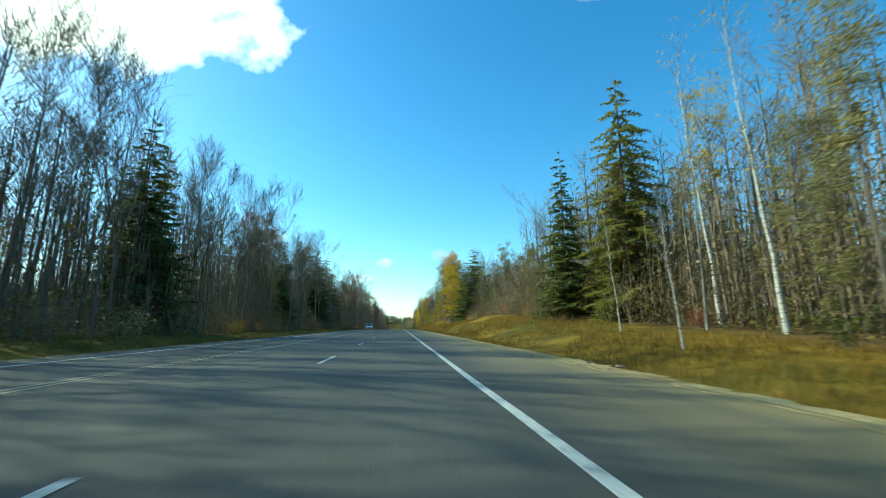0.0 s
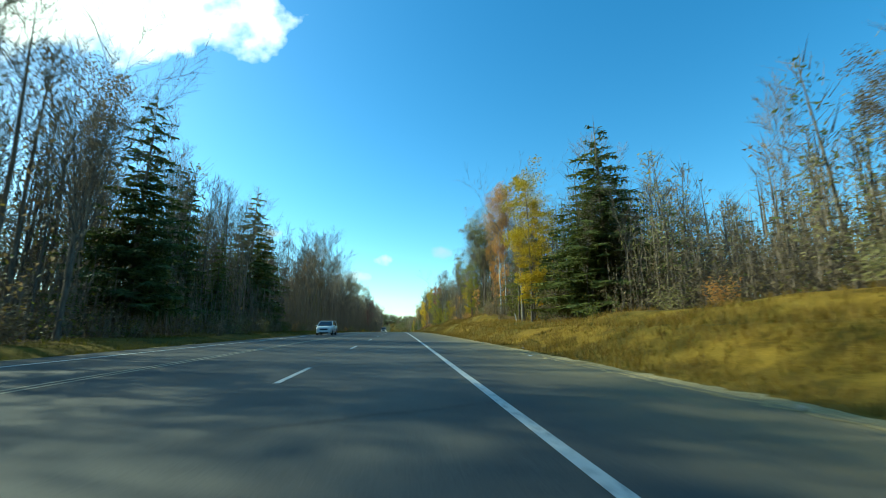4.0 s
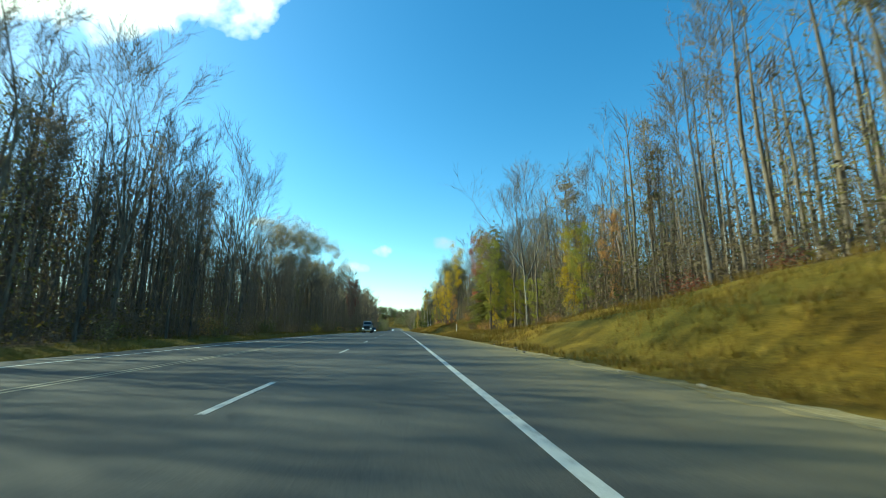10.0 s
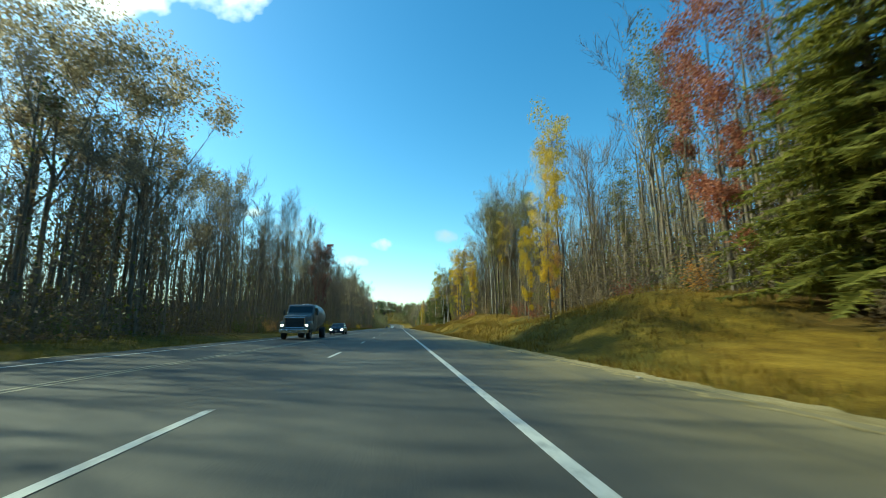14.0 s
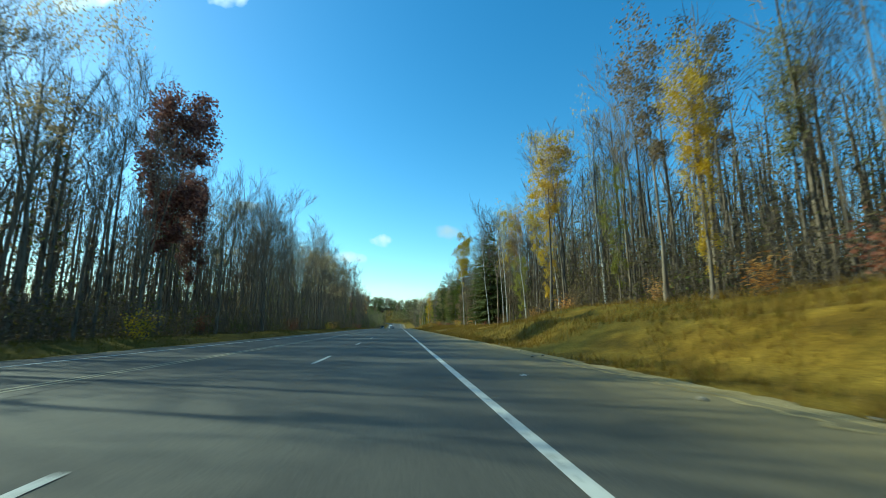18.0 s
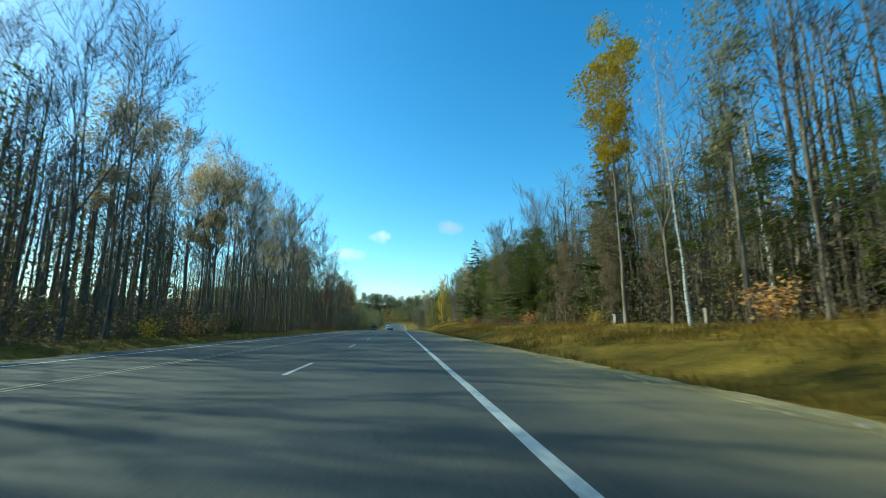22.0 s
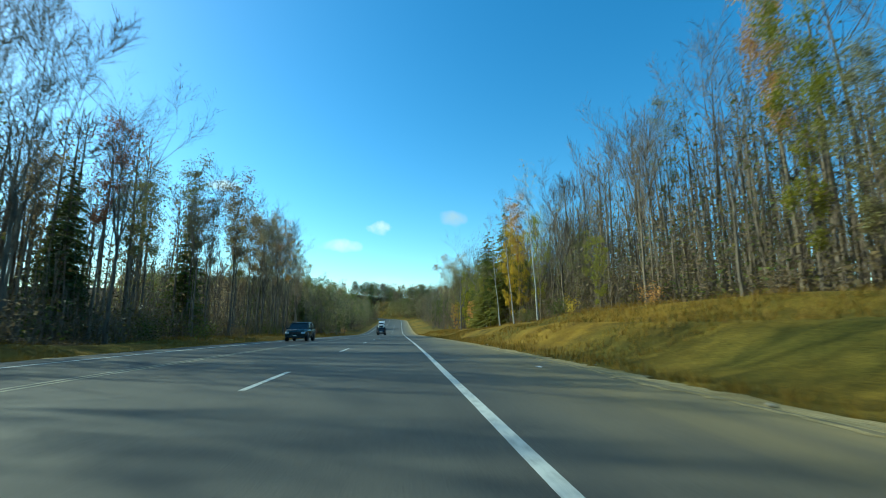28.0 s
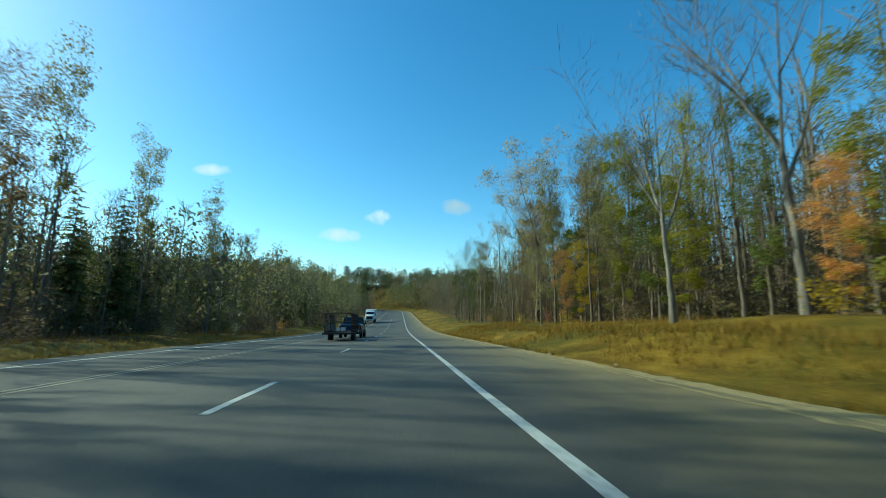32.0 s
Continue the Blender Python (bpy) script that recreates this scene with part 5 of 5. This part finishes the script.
def tank_truck(name, label, paint, tank_mat, length):
    ob = new(name)
    tagged(ob, label, "truck")
    sh = Shape()
    loft(sh, [hull(0.0, 0.85, 0.75, 1.75), hull(0.12, 0.95, 0.7, 1.86), hull(1.2, 1.02, 0.7, 2.0), hull(1.75, 1.08, 0.7, 2.02)])
    part("hood", sh, paint, ob)
    cab = Shape()
    loft(cab, [hull(1.7, 1.12, 0.6, 2.05), hull(1.9, 1.15, 0.6, 2.2), hull(2.15, 1.15, 0.6, 2.75), hull(2.6, 1.15, 0.6, 2.86), hull(3.5, 1.13, 0.6, 2.86), hull(3.6, 1.08, 0.62, 2.8)])
    part("cab", cab, paint, ob)
    pane = Shape()
    slab(pane, 1.86, 2.12, 0.98, 2.12, 2.68, 0.92, 0.03)
    part("windscreen", pane, GLASS, ob)
    solid("grille", ob, BLACK, [(-0.72, 0.72, -0.03, 0.1, 0.95, 1.66)], "tall dark radiator grille")
    solid("grille_frame", ob, CHROME, [(-0.78, -0.72, -0.04, 0.08, 0.93, 1.72), (0.72, 0.78, -0.04, 0.08, 0.93, 1.72), (-0.78, 0.78, -0.04, 0.08, 1.66, 1.74), (-0.78, 0.78, -0.04, 0.08, 0.9, 0.96)], "bright steel grille surround")
    for k in range(5):
        x = -0.6 + 0.3 * k
        solid("roof_lamp", ob, CHROME, [(x - 0.04, x + 0.04, 2.2, 2.32, 2.8, 2.87)])
    for k in range(6):
        solid("grille_bar", ob, RUBBER, [(-0.7, 0.7, -0.042, -0.028, 1.03 + 0.1 * k, 1.06 + 0.1 * k)])
    solid("bumper", ob, CHROME, [(-1.1, 1.1, -0.22, -0.02, 0.5, 0.8)], "bright steel bumper")
    solid("chassis", ob, BLACK, [(-0.45, 0.45, 0.3, length, 0.6, 0.85)])
    for s in (-1, 1):
        fender = Shape()
        loft(fender, [hull(0.02, 0.2, 0.85, 1.25), hull(0.3, 0.24, 0.75, 1.42), hull(1.2, 0.24, 0.85, 1.42), hull(1.6, 0.22, 0.7, 1.2)])
        fob = part("fender", fender, paint, ob)
        fob.location = (s * 0.95, 0, 0)
        lens = Shape()
        spin(lens, [(-0.02, 0.06), (0.0, 0.1), (0.06, 0.11)], 14)
        lob = part("headlight", lens, LIT_LENS if tank_mat else LAMP_LENS, ob, "lit round headlight" if tank_mat else "round headlight")
        lob.matrix_basis = pose(s * 0.95, 0.0, 1.1, 0, 0, 90)
        solid("side_window", ob, GLASS, [(s * 1.13 - 0.02, s * 1.13 + 0.02, 2.3, 3.2, 1.95, 2.6)])
        solid("mirror", ob, BLACK, [(s * 1.35 - 0.07, s * 1.35 + 0.07, 2.0, 2.08, 1.95, 2.4)])
        wheel(ob, s * 0.98, 0.85, 0.48, 0.28)
        wheel(ob, s * 0.95, length - 1.2, 0.48, 0.46)
    if tank_mat:
        tk = Shape()
        spin(tk, [(0, 0.2), (0.02, 0.7), (0.12, 0.98), (0.3, 1.08), (length - 4.3, 1.08), (length - 4.1, 0.95), (length - 4.0, 0.3)], 26)
        tob = part("tank", tk, tank_mat, ob, "rounded metal tank")
        tob.matrix_basis = pose(0, 3.85, 1.95, 0, 0, 90)
    else:
        solid("box_body", ob, POST_WHITE, [(-1.2, 1.2, 3.7, length, 0.95, 3.3)], "pale box body")
    return ob


truck = tank_truck("tank_truck", "grey conventional truck with a rounded tank", GREY_TRUCK, TANK, 8.2)
stand(truck, -5.9, 300.5)
far_truck = tank_truck("box_truck", "pale box truck far down the road", POST_WHITE, None, 8.5)
stand(far_truck, -5.0, 711.0)


# ---- marker posts, stones, litter ----
def marker(x, y, h, banded=True, tilt=0.0):
    ob = new("marker_post")
    tagged(ob, "thin white roadside marker post with an orange band" if banded else "thin pale stake leaning beside a tree trunk", "post")
    z = ground_z(x, y)
    ob.matrix_basis = pose(x, y, z, 0, tilt, 0)
    pole = Shape()
    pole.tube([Vector((0, 0, -0.2)), Vector((0, 0, h))], [0.045, 0.045], 10)
    part("pole", pole, POST_WHITE, ob)
    if banded:
        band = Shape()
        band.tube([Vector((0, 0, h * 0.82)), Vector((0, 0, h))], [0.05, 0.05], 10)
        part("band", band, POST_ORANGE, ob, "orange band")


def utility_box(x, y, wide, h):
    """A pale service pedestal with a cap at the edge of the woods."""
    ob = new("utility_box")
    tagged(ob, "weathered pale utility pedestal at the edge of the woods", "utility box", "utility pedestals")
    ob.location = (x, y, ground_z(x, y))
    solid("body", ob, STONE, [(-wide / 2, wide / 2, -wide / 2, wide / 2, -0.15, h)])
    solid("cap", ob, STONE, [(-wide * 0.58, wide * 0.58, -wide * 0.58, wide * 0.58, h, h + 0.07)], "rounded cap")
    solid("door", ob, STONE, [(-wide * 0.4, wide * 0.4, -wide / 2 - 0.012, -wide / 2, 0.1, h * 0.9)])


marker(13.4, 273, 1.9)
marker(17.6, 427, 0.85)
marker(17.0, 263, 0.8)
marker(16.6, 128.9, 0.95, False, -12)
utility_box(20.0, 440.0, 0.22, 0.85)
utility_box(20.5, 440.6, 0.2, 0.8)
utility_box(19.8, 450.0, 0.42, 0.85)
utility_box(20.7, 451.0, 0.22, 0.8)
stone_rng = random.Random(77)
protos = []
for k in range(4):
    bm = bmesh.new()
    bmesh.ops.create_icosphere(bm, subdivisions=1, radius=0.055)
    for v in bm.verts:
        v.co *= 0.75 + 0.5 * stone_rng.random()
        v.co.z *= 0.6
    me = bpy.data.meshes.new("stone")
    bm.to_mesh(me)
    bm.free()
    me.materials.append(STONE)
    protos.append(me)
for k in range(170):
    y = stone_rng.uniform(-5, 660)
    x = 7.55 + stone_rng.gauss(0, 0.3)
    ob = new("stone", protos[k % 4])
    s = stone_rng.uniform(0.4, 1.5)
    ob.matrix_basis = Matrix.LocRotScale((x, y, max(ground_z(x, y), road_z(y) + 0.0) + 0.02 * s), Euler((0, 0, stone_rng.uniform(0, 6))), (s, s, s))
    tagged(ob, "pale stone lying at the edge of the asphalt", "stone", "stones along the shoulder")


marker(17.3, 601.5, 0.6)
litter = Shape()
litter_rng = random.Random(3)
for k in range(5):
    a = Vector((litter_rng.uniform(-0.12, 0.12), litter_rng.uniform(-0.12, 0.12), 0.01))
    litter.quad(a, a + Vector((0.13, 0.03, 0.03 * litter_rng.random())), a + Vector((0.12, 0.13, 0.07 * litter_rng.random())), a + Vector((-0.02, 0.11, 0.02)))
scrap = part("paper_scrap", litter, POST_WHITE, smooth=False)
tagged(scrap, "crumpled white scrap of litter on the shoulder", "litter", "litter along the shoulder")
scrap.location = (6.3, 256, road_z(256) + 0.005)
for x, y in ((7.3, 411), (5.4, 403.7), (5.0, 350), (6.6, 446), (7.1, 378), (6.9, 92), (6.2, 540)):
    copy_thing(scrap, pose(x, y, road_z(y) + 0.005, 0, 0, 57 * x) @ Matrix.Scale(0.5, 4))


# ---- sealed cracks in the asphalt ----
crack_rng = random.Random(19)
for k in range(46):
    y0 = crack_rng.uniform(4, 640)
    along_road = k % 3 == 0
    x0, length = (crack_rng.choice((-0.55, 0.4, -3.4, 4.9)), crack_rng.uniform(3, 9)) if along_road else (crack_rng.uniform(-7, 2), crack_rng.uniform(2.5, 8))
    sh = Shape()
    count = 16
    wide = crack_rng.uniform(0.010, 0.024)
    for j in range(count + 1):
        f = j / count
        wob = 0.16 * noise.noise((f * 5, k * 3.3, 0.5)) + 0.05 * noise.noise((f * 17, k * 1.3, 2.5))
        x, y = (x0 + wob, y0 + length * f) if along_road else (x0 + length * f, y0 + 1.6 * f * crack_rng.uniform(0.98, 1.02) + wob * 1.5)
        x = min(x, 7.0)
        dx, dy = (wide, 0) if along_road else (0, wide)
        sh.v += [(x - dx, y - dy, road_z(y) + 0.004), (x + dx, y + dy, road_z(y) + 0.004)]
    for j in range(count):
        sh.face((2 * j, 2 * j + 1, 2 * j + 3, 2 * j + 2))
    part("crack_seal", sh, TAR, road)
